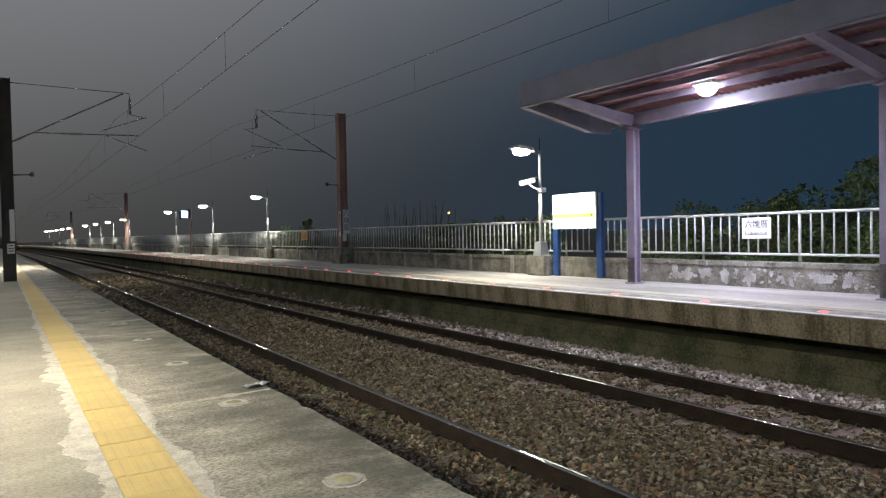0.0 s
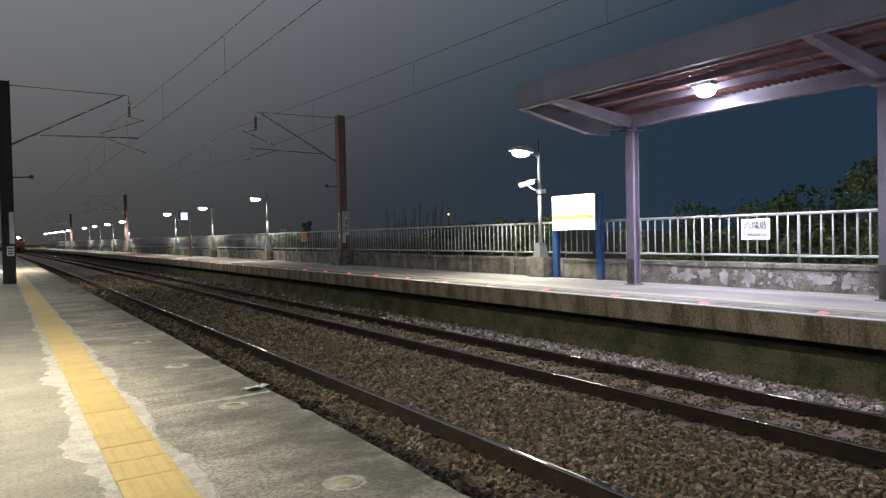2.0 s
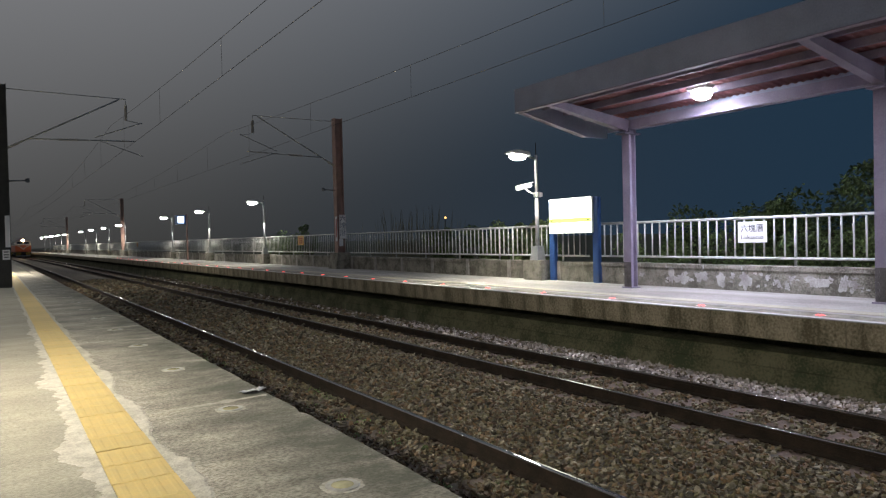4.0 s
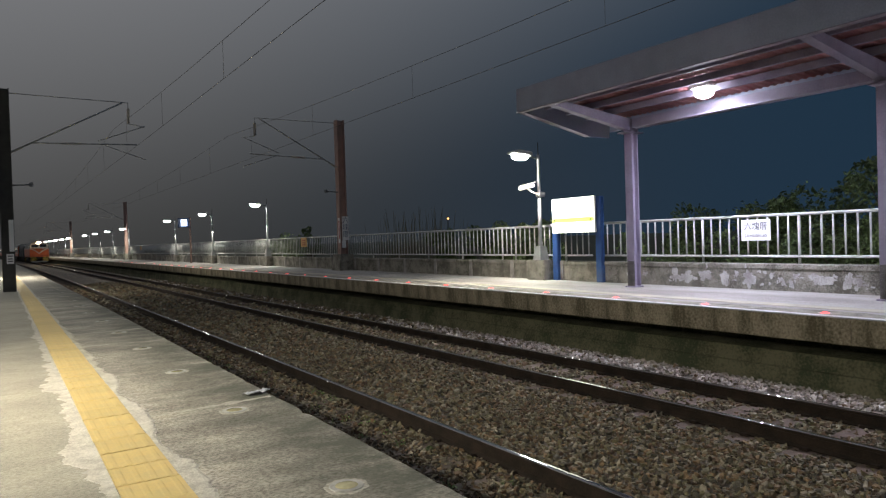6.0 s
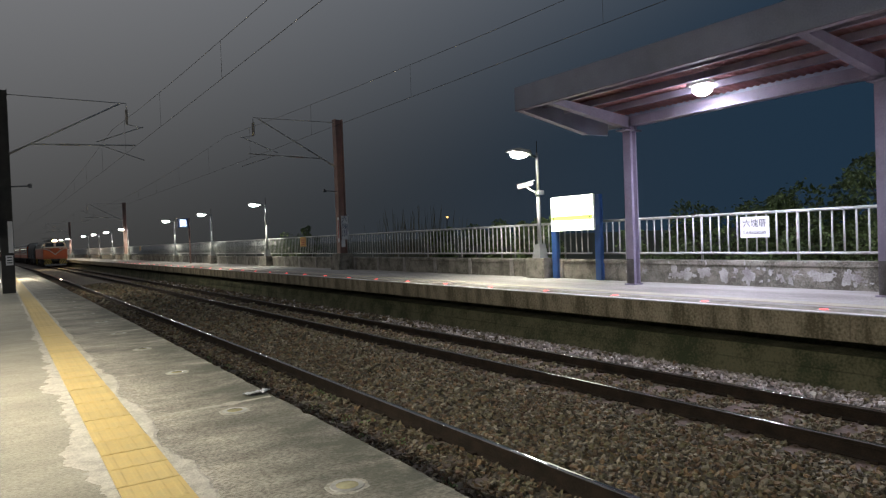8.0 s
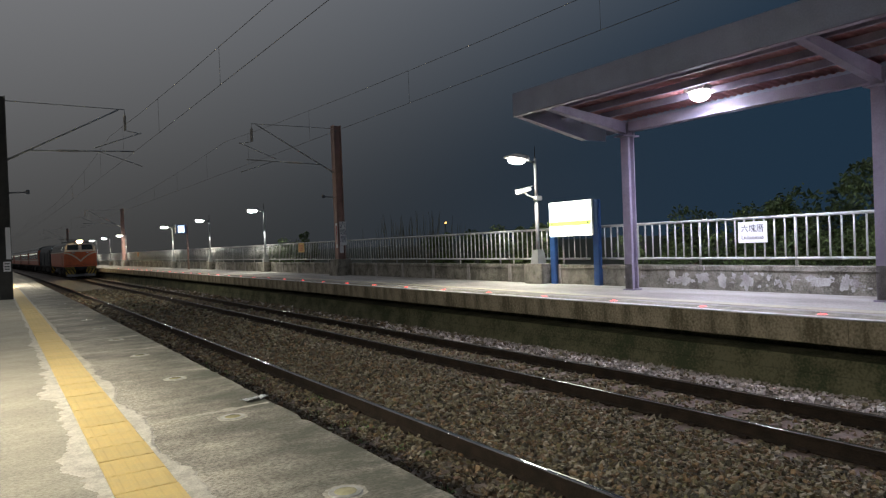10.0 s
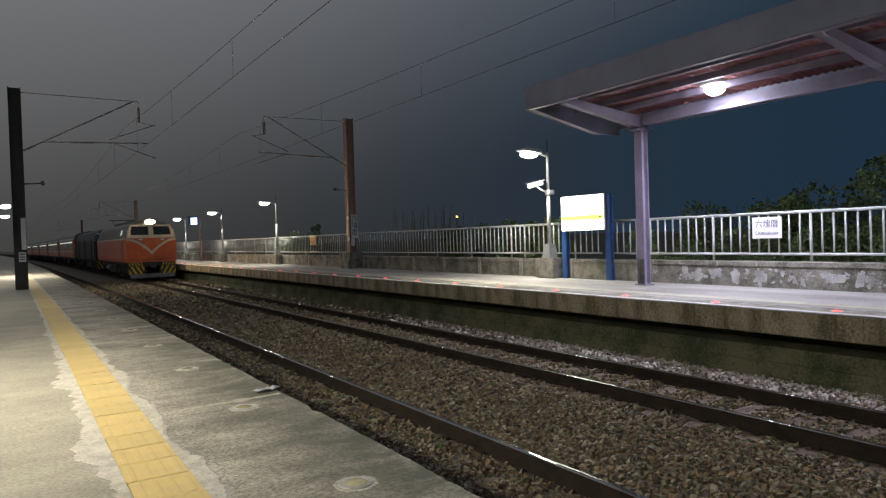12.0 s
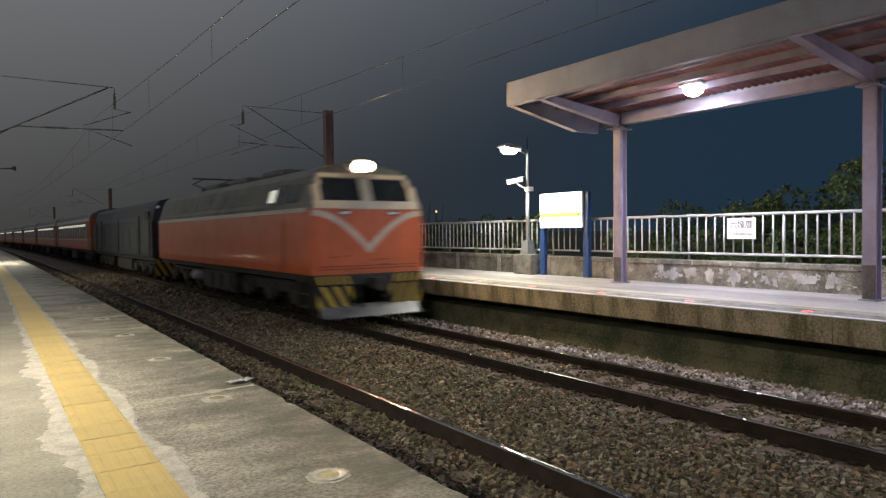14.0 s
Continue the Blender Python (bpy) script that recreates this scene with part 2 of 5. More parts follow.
STONE_TONES = [(0.254, 0.212, 0.130), (0.136, 0.113, 0.075), (0.306, 0.269, 0.197), (0.204, 0.179, 0.095), (0.102, 0.069, 0.041), (0.289, 0.196, 0.109), (0.170, 0.155, 0.116), (0.220, 0.155, 0.095), (0.391, 0.349, 0.266), (0.076, 0.066, 0.041), (0.238, 0.220, 0.144), (0.187, 0.122, 0.075)]
M = {
    "stone_dirty": material("oily_ballast_stone", (0.80, 0.78, 0.74), (0.36, 0.33, 0.29), 0.9, 14, 90, 0.5, tones=[(r * 0.62, g * 0.56, b * 0.52) for r, g, b in STONE_TONES]),
    "stone_pale": material("pale_ballast_stone", (0.95, 0.93, 0.92), (0.55, 0.52, 0.50), 0.85, 14, 90, 0.5, tones=[(0.58, 0.54, 0.52), (0.40, 0.36, 0.34), (0.70, 0.66, 0.65), (0.48, 0.42, 0.38), (0.30, 0.27, 0.25), (0.62, 0.55, 0.52)]),
    "concrete": concrete_material("platform_concrete", (0.70, 0.64, 0.52), (0.26, 0.243, 0.20), (0.66, 0.62, 0.52), 1.0, (0.085, 0.085, 0.058)),
    "seam": material("slab_seam_mortar", (0.56, 0.52, 0.43), (0.33, 0.305, 0.25), 0.9, 14, 60, 0.3, contrast=0.6, detail=8, fractal=0.75),
    "grime": material("edge_grime", (0.33, 0.305, 0.245), (0.125, 0.12, 0.092), 0.92, 4.0, 110, 0.4, contrast=0.7, grain=0.7, detail=12, fractal=0.75),
    "pavement": concrete_material("smooth_platform_paving", (0.49, 0.455, 0.36), (0.25, 0.23, 0.175), (0.57, 0.53, 0.44), 0.55),
    "concrete_far": material("far_platform_concrete", (0.37, 0.35, 0.33), (0.20, 0.185, 0.17), 0.8, 0.9, 40, 0.3, contrast=0.62, stretch=(1.6, 0.5, 1), detail=10, fractal=0.65),
    "edge": material("edge_concrete", (0.33, 0.28, 0.20), (0.10, 0.085, 0.05), 0.9, 2.2, 30, 0.5, contrast=0.62, stretch=(1, 1.6, 0.5), detail=10, fractal=0.7),
    "mossy": material("mossy_wall", (0.15, 0.14, 0.085), (0.045, 0.055, 0.026), 0.95, 1.6, 30, 0.5, contrast=0.7, detail=10, fractal=0.7),
    "parapet": material("parapet_concrete", (0.27, 0.25, 0.215), (0.095, 0.088, 0.070), 0.9, 2.6, 45, 0.5, contrast=0.72, detail=10, fractal=0.7),
    "patch": material("whitewash_patch", (0.46, 0.44, 0.43), (0.24, 0.22, 0.215), 0.85, 5, 40, 0.3),
    "mortar": material("mortar_border", (0.66, 0.62, 0.53), (0.44, 0.41, 0.34), 0.9, 9, 70, 0.7, contrast=0.6, detail=8, fractal=0.7),
    "yellow": material("tactile_yellow", (0.70, 0.515, 0.19), (0.60, 0.46, 0.20), 0.5, 5, 90, 0.12, piece=0.05, detail=8, fractal=0.7),
    "yellow_worn": material("worn_yellow_strip", (0.45, 0.41, 0.30), (0.33, 0.30, 0.25), 0.8, 2.5, 30, 0.1, contrast=0.6),
    "white_line": material("white_line_paint", (0.76, 0.75, 0.73), (0.50, 0.49, 0.47), 0.7, 4, 40, 0.1),
    "ballast": material("ballast_bed", (0.14, 0.115, 0.09), (0.055, 0.045, 0.035), 0.95, 6, 22, 1.0, contrast=0.8),
    "stone": material("ballast_stone", (0.80, 0.78, 0.74), (0.42, 0.40, 0.36), 0.85, 14, 90, 0.5, tones=STONE_TONES),
    "sleeper": material("concrete_sleeper", (0.155, 0.105, 0.082), (0.075, 0.052, 0.040), 0.9, 4, 40, 0.4),
    "sleeper_dark": material("dirty_sleeper", (0.12, 0.085, 0.065), (0.06, 0.05, 0.035), 0.95, 6, 50, 0.5),
    "rust": material("rail_rust", (0.032, 0.022, 0.016), (0.016, 0.012, 0.009), 0.97, 5, 60, 0.4),
    "railhead": material("rail_head_steel", (0.50, 0.49, 0.47), (0.40, 0.38, 0.36), 0.13, 5, 80, 0.03, metal=1.0),
    "ground": material("dark_ground", (0.05, 0.055, 0.03), (0.025, 0.03, 0.018), 0.95, 0.4, 5, 0.6),
    "fence": material("fence_galvanised", (0.56, 0.56, 0.55), (0.42, 0.42, 0.41), 0.5, 6, 60, 0.05, metal=0.1),
    "galv": material("lamp_post_galvanised", (0.34, 0.35, 0.35), (0.25, 0.26, 0.26), 0.45, 6, 60, 0.05, metal=0.4),
    "violet": material("canopy_steel_paint", (0.27, 0.235, 0.31), (0.20, 0.17, 0.235), 0.62, 3, 50, 0.08),
    "fascia": material("canopy_fascia_paint", (0.29, 0.31, 0.42), (0.22, 0.24, 0.32), 0.5, 2, 40, 0.05),
    # grey-white sheet; the red edge lights' cast is put into its colour
    "sheet": material("canopy_sheet_lit_red", (0.56, 0.25, 0.26), (0.46, 0.20, 0.21), 0.55, 3, 40, 0.05),
    "blue": material("board_blue_paint", (0.030, 0.085, 0.25), (0.022, 0.06, 0.18), 0.4, 4, 50, 0.05),
    "boardlit": material("board_lit_face", (0.8, 0.8, 0.8), rough=0.4, emit=(1.0, 1.0, 0.86), strength=5.0),
    "boardgreen": material("board_green_band", (0.45, 0.6, 0.12), rough=0.4, emit=(0.75, 0.93, 0.20), strength=1.25),
    "boarddark": material("board_dark_marks", (0.10, 0.13, 0.08), rough=0.5),
    "signwhite": material("sign_white", (0.80, 0.79, 0.80), (0.72, 0.71, 0.72), 0.45, 3, 30),
    "signdark": material("sign_dark_ink", (0.06, 0.06, 0.08), rough=0.5),
    "led": material("lamp_led", (0.9, 0.9, 0.9), rough=0.4, emit=(1.0, 1.0, 0.90), strength=70),
    "ledviolet": material("canopy_lamp_led", (0.9, 0.9, 0.9), rough=0.4, emit=(0.93, 0.95, 1.0), strength=40),
    "lampshell": material("lamp_housing", (0.5, 0.5, 0.5), (0.4, 0.4, 0.4), 0.45, 4, 40),
    "redglow": material("edge_light_red", (0.6, 0.05, 0.04), rough=0.4, emit=(1.0, 0.06, 0.055), strength=3.2),
    # grey-brown steel; a tint of the red warning lights is mixed in
    "mast": material("mast_grey_brown_lit_red", (0.38, 0.235, 0.20), (0.26, 0.165, 0.145), 0.6, 3, 40, 0.15),
    "dark": material("dark_steel", (0.045, 0.043, 0.04), (0.025, 0.024, 0.022), 0.6, 4, 40, 0.1),
    "wire": material("dull_wire", (0.62, 0.60, 0.57), rough=0.65, metal=0.0),
    "leaf": material("leaf_green", (0.12, 0.165, 0.05), (0.055, 0.09, 0.028), 0.6, 2, 12, island=0.45),
    "bark": material("bark_brown", (0.09, 0.07, 0.05), rough=0.9, scale=6, fine=30, bump=0.5),
    "orange": material("train_orange", (0.62, 0.13, 0.035), (0.50, 0.10, 0.03), 0.38, 2, 30, 0.03, coat=0.2),
    "cream": material("train_cream_stripe", (0.66, 0.58, 0.47), (0.52, 0.45, 0.36), 0.45, 3, 30),
    "roofgrey": material("train_grey_roof", (0.23, 0.22, 0.195), (0.14, 0.135, 0.12), 0.55, 2, 25, 0.1),
    "underframe": material("train_underframe", (0.05, 0.045, 0.04), (0.028, 0.025, 0.022), 0.8, 4, 30, 0.3),
    "hazard_yellow": material("hazard_yellow", (0.55, 0.38, 0.04), (0.36, 0.25, 0.04), 0.6, 5, 40),
    "black": material("matt_black", (0.02, 0.02, 0.02), rough=0.6),
    "navy": material("train_dark_blue", (0.034, 0.039, 0.044), (0.020, 0.023, 0.027), 0.55, 2, 30),
    "glass": material("train_window_glass", (0.02, 0.025, 0.03), (0.015, 0.018, 0.02), 0.08, 2, 10),
    "head": material("headlight_glow", (1, 0.9, 0.75), rough=0.3, emit=(1.0, 0.70, 0.36), strength=2000),
    "marker": material("marker_light", (0.7, 0.8, 0.8), rough=0.3, emit=(0.5, 0.75, 0.8), strength=0.10),
    "coachglow": material("coach_window_glow", (0.8, 0.8, 0.7), rough=0.3, emit=(0.92, 0.95, 0.78), strength=0.6),
    "catenary": material("bronze_wire", (0.11, 0.09, 0.075), (0.07, 0.06, 0.05), 0.75),
    "porcelain": material("insulator_porcelain", (0.52, 0.46, 0.40), (0.40, 0.35, 0.30), 0.15, 6, 40, coat=0.4),
    "scuff": material("scuffed_paint", (0.20, 0.06, 0.03), (0.11, 0.04, 0.025), 0.7, 8, 50),
    "plough": material("plough_steel", (0.13, 0.13, 0.135), (0.06, 0.06, 0.06), 0.45, 4, 30, 0.2),
    "scrap": material("white_scrap", (0.7, 0.7, 0.7), (0.5, 0.5, 0.5), 0.7, 9, 40),
    "rivet": material("column_base_wrap", (0.11, 0.10, 0.10), (0.06, 0.055, 0.055), 0.7, 9, 50, 0.3),
    "pilaster": material("parapet_joint", (0.34, 0.32, 0.30), (0.22, 0.20, 0.19), 0.9, 5, 30, 0.3),
    "grey": material("coupler_grey", (0.22, 0.23, 0.24), (0.12, 0.12, 0.13), 0.6, 5, 40, 0.2),
    "reed": material("dry_reed", (0.22, 0.20, 0.13), (0.12, 0.11, 0.07), 0.8, 3, 20),
    "discglass": material("inset_lamp_glass", (0.58, 0.53, 0.30), (0.44, 0.40, 0.22), 0.12, 8, 40, coat=0.5),
    "discrim": material("inset_lamp_rim", (0.50, 0.48, 0.42), (0.3, 0.29, 0.25), 0.35, 8, 50),
    "orange_lamp": material("far_orange_lamp", (1, 0.6, 0.2), emit=(1.0, 0.50, 0.14), strength=3),
    "bluelit": material("blue_lit_sign", (0.5, 0.6, 0.9), emit=(0.62, 0.76, 1.0), strength=3.0),
    "yellow_sign": material("orange_notice", (0.62, 0.36, 0.12), (0.52, 0.30, 0.10), 0.5),
    "bluegrey_ink": material("blue_grey_ink", (0.10, 0.13, 0.22), rough=0.5),
    "red_ink": material("red_sign_ink", (0.45, 0.06, 0.05), rough=0.5),
}
M["rust"].node_tree.nodes["Principled BSDF"].inputs["Specular IOR Level"].default_value = 0.2


# ---- mesh helpers ----
def part(name, bm, mat, parent=None, label="", smooth=False, m=None):
    """Links a bmesh as one mesh object, under parent where one is given."""
    me = bpy.data.meshes.new(name)
    if smooth:
        for f in bm.faces:
            f.smooth = True
    bm.to_mesh(me)
    bm.free()
    me.materials.append(M[mat])
    o = new(name, me)
    o.parent = parent
    if m is not None:
        o.matrix_basis = m
    if label:
        tagged(o, label)
    return o


def thing(name, m, label, category, group="", kind=""):
    o = new(name)
    o.empty_display_size = 0.1
    o.matrix_basis = m
    return tagged(o, label, category, group, kind)


def box(bm, x0, x1, y0, y1, z0, z1, bevel=0.0, m=None):
    t = Matrix.Translation(((x0 + x1) / 2, (y0 + y1) / 2, (z0 + z1) / 2)) @ Matrix.Diagonal((abs(x1 - x0), abs(y1 - y0), abs(z1 - z0), 1))
    r = bmesh.ops.create_cube(bm, size=1, matrix=(m @ t) if m is not None else t)
    if bevel:
        es = list({e for v in r["verts"] for e in v.link_edges})
        bmesh.ops.bevel(bm, geom=es, offset=bevel, segments=2, affect="EDGES")
    return bm


def B(*a, **k):
    return box(bmesh.new(), *a, **k)


def rod(bm, a, b, r0, r1=None, seg=10):
    a, b = Vector(a), Vector(b)
    d = b - a
    m = Matrix.Translation((a + b) / 2) @ d.to_track_quat("Z", "Y").to_matrix().to_4x4()
    bmesh.ops.create_cone(bm, cap_ends=True, segments=seg, radius1=r0, radius2=r0 if r1 is None else r1, depth=d.length, matrix=m)
    return bm


def R(*a, **k):
    return rod(bmesh.new(), *a, **k)


def prism(bm, pts, axis, a, b):
    """A flat outline pushed from a to b along an axis: pts are (x, z) for 'y', (y, z) for 'x', (x, y) for 'z'."""
    def at(p, s):
        return {"y": (p[0], s, p[1]), "x": (s, p[0], p[1]), "z": (p[0], p[1], s)}[axis]
    va, vb = [bm.verts.new(at(q, a)) for q in pts], [bm.verts.new(at(q, b)) for q in pts]
    n = len(pts)
    bm.faces.new(va)
    bm.faces.new(vb[::-1])
    for i in range(n):
        bm.faces.new((va[i], vb[i], vb[(i + 1) % n], va[(i + 1) % n]))
    bmesh.ops.recalc_face_normals(bm, faces=bm.faces)
    return bm


def sweep(bm, pts, ys, closed=True):
    """An outline (x, z) drawn along the line of the track through the stations ys."""
    rings = [[bm.verts.new((x + bend(y), y, z)) for x, z in pts] for y in ys]
    n = len(pts)
    for r0, r1 in zip(rings, rings[1:]):
        for i in range(n if closed else n - 1):
            j = (i + 1) % n
            bm.faces.new((r0[i], r1[i], r1[j], r0[j]))
    if closed:
        bm.faces.new(rings[0])
        bm.faces.new(rings[-1][::-1])
    bmesh.ops.recalc_face_normals(bm, faces=bm.faces)
    return bm


def stations(y0, y1, near=2.0):
    out, y = [], y0
    while y < y1:
        out.append(y)
        y += near + max(0, y - 30) * 0.05
    return out + [y1]


def rect(x0, x1, z0, z1):
    return [(x0, z0), (x1, z0), (x1, z1), (x0, z1)]


def shared(name, mesh, parent, m, label=""):
    o = new(name, mesh)
    o.parent = parent
    o.matrix_basis = m
    if label:
        tagged(o, label)
    return o


def mesh_of(name, bm, mat, smooth=False):
    me = bpy.data.meshes.new(name)
    if smooth:
        for f in bm.faces:
            f.smooth = True
    bm.to_mesh(me)
    bm.free()
    me.materials.append(M[mat])
    return me


# ---- ground, platforms, track bed ----
LONG = stations(-8, 420)


def build_ground():
    g = bmesh.new()
    bmesh.ops.create_grid(g, x_segments=40, y_segments=40, size=1500)
    tagged(part("ground", g, "ground", m=pose(0, 0, -0.62)), "dark earth and grass around the station at night", "ground", kind="structure")
    bed = [(1.2, -0.6), (1.5, -0.26), (2.3, -0.21), (4.1, -0.18), (4.9, -0.11), (5.5, -0.12), (6.1, -0.17), (7.3, -0.17), (7.6, -0.09), (7.9, -0.06), (8.25, -0.12), (8.68, -0.22), (8.7, -0.6)]
    tagged(part("track_bed", sweep(bmesh.new(), bed, LONG), "ballast"), "dark brown gravel track bed between the platforms", "track bed", kind="structure")


def build_near_platform():
    ys = [y for y in LONG if y < 0.5] + [0.5 + 0.05 * i for i in range(300)] + [y for y in LONG if y > 15.6]
    b = sweep(bmesh.new(), [(-7, -0.6), (X_EDGE - 0.08, -0.6), (X_EDGE - 0.08, ZN - 0.3), (X_EDGE, ZN - 0.28), (X_EDGE, ZN - 0.015), (X_EDGE - 0.015, ZN), (-7, ZN)], ys)
    for v in b.verts:
        if v.co.z > 0.3 and v.co.x - bend(v.co.y) > X_EDGE - 0.03:
            chip = 0.010 * noise.noise((v.co.y * 2.1, 3.0, 0.0)) + 0.008 * noise.noise((v.co.y * 8.0, 1.0, 0.0)) - 0.03 * max(0.0, noise.noise((v.co.y * 4.3, 9.0, 2.0)) - 0.28)
            v.co.x += chip
            v.co.z += min(0.0, chip) * (0.35 if v.co.z > ZN - 0.05 else 0.0)
    o = part("platform_near", b, "concrete")
    tagged(o, "worn grey concrete station platform with stains", "platform", kind="structure")
    part("paving", sweep(bmesh.new(), rect(-7.0, 0.40, ZN - 0.02, ZN + 0.004), LONG), "pavement", o, "smoother beige concrete paving")
    return o


def build_far_platform():
    o = part("platform_far", sweep(bmesh.new(), [(X_FEDGE + 0.02, ZF - 0.012), (X_FEDGE + 0.06, ZF), (11.75, ZF), (11.75, 0.515), (X_FEDGE + 0.02, 0.515)], LONG), "concrete_far")
    tagged(o, "pale concrete far platform lit by lamps", "platform", kind="structure")
    slab = mesh_of("edge_slab", B(0, 0.018, 0.002, 1.998, 0.51, ZF - 0.012, 0.005), "edge")
    for i in range(34):
        y = -6 + 2.0 * i
        shared("edge_slab", slab, o, pose(X_FEDGE + bend(y + 1), y, 0), "brown-stained concrete edge slab")
    part("edge_slab", sweep(bmesh.new(), rect(X_FEDGE, X_FEDGE + 0.018, 0.51, ZF - 0.012), stations(62, 420)), "edge", o, "brown-stained concrete edge slab")
    part("retaining_wall", sweep(bmesh.new(), [(X_FEDGE + 0.30, -0.6), (11.7, -0.6), (11.7, 0.513), (X_FEDGE + 0.85, 0.513), (X_FEDGE + 0.85, 0.30), (X_FEDGE + 0.36, 0.28), (X_FEDGE + 0.345, 0.08), (X_FEDGE + 0.31, 0.065)], LONG), "mossy", o, "dark mossy retaining wall under the edge")
    part("white_line", sweep(bmesh.new(), rect(X_FEDGE + 0.022, X_FEDGE + 0.14, ZF + 0.0005, ZF + 0.004), LONG), "white_line", o, "worn white edge line")
    b, rows, y = bmesh.new(), [], -8.0
    while y < 70:
        w0, w1 = 0.05 * noise.noise((y * 1.1, 1.0, 3.0)) + 0.02 * noise.noise((y * 6, 2.0, 4.0)), 0.14 * noise.noise((y * 0.8, 5.0, 6.0)) + 0.05 * noise.noise((y * 5, 3.0, 1.0))
        rows.append((b.verts.new((X_FEDGE + 0.17 + w0 + bend(y), y, ZF + 0.0025)), b.verts.new((X_FEDGE + 0.52 + w1 + bend(y), y, ZF + 0.0025))))
        y += 0.08
    for p, q in zip(rows, rows[1:]):
        b.faces.new((p[0], p[1], q[1], q[0]))
    bmesh.ops.recalc_face_normals(b, faces=b.faces)
    part("edge_grime", b, "grime", o, "dark worn band along the edge lights")
    part("tactile_line", sweep(bmesh.new(), rect(X_FEDGE + 0.75, X_FEDGE + 1.05, ZF - 0.01, ZF + 0.006), LONG), "yellow_worn", o, "worn yellow tactile strip")
    return o


RAIL = [(-0.064, -0.153), (0.064, -0.153), (0.064, -0.142), (0.012, -0.125), (0.009, -0.045), (0.033, -0.035), (0.033, -0.006), (-0.033, -0.006), (-0.033, -0.035), (-0.009, -0.045), (-0.012, -0.125), (-0.064, -0.142)]
HEAD = [(-0.033, -0.006), (0.033, -0.006)] + [(0.033 * math.cos(a * math.pi / 8), -0.006 + 0.006 * math.sin(a * math.pi / 8) ** 0.7) for a in range(1, 8)]


def build_track(name, xc, label, tie="sleeper"):
    t = thing(name, pose(0, 0, 0), label, "railway track", "tracks", "structure")
    for s in (-0.566, 0.566):
        rail = part("rail", sweep(bmesh.new(), [(x + xc + s, z) for x, z in RAIL], LONG), "rust", t, "rusty steel rail")
        part("rail_head", sweep(bmesh.new(), [(x + xc + s, z) for x, z in HEAD], LONG), "railhead", rail, "polished running surface", True)
    sl = mesh_of("sleeper", prism(bmesh.new(), [(-1.0, -0.35), (1.0, -0.35), (1.0, -0.17), (0.75, -0.155), (0.35, -0.153), (0.25, -0.160), (-0.25, -0.160), (-0.35, -0.153), (-0.75, -0.155), (-1.0, -0.17)], "y", -0.11, 0.11), tie)
    clip = bmesh.new()
    for s in (-0.566, 0.566):
        for d in (-0.085, 0.085):
            box(clip, s + d - 0.03, s + d + 0.03, -0.045, 0.045, -0.158, -0.125, 0.008)
    clip = mesh_of("rail_clip", clip, "rust")
    for i in range(130):
        y = -2 + 0.6 * i
        m = pose(xc + bend(y), y, 0, 0, 0, 0)
        s = shared("sleeper", sl, t, m)
        if y < 25:
            shared("rail_clip", clip, s, pose(0, 0, 0))
    return t


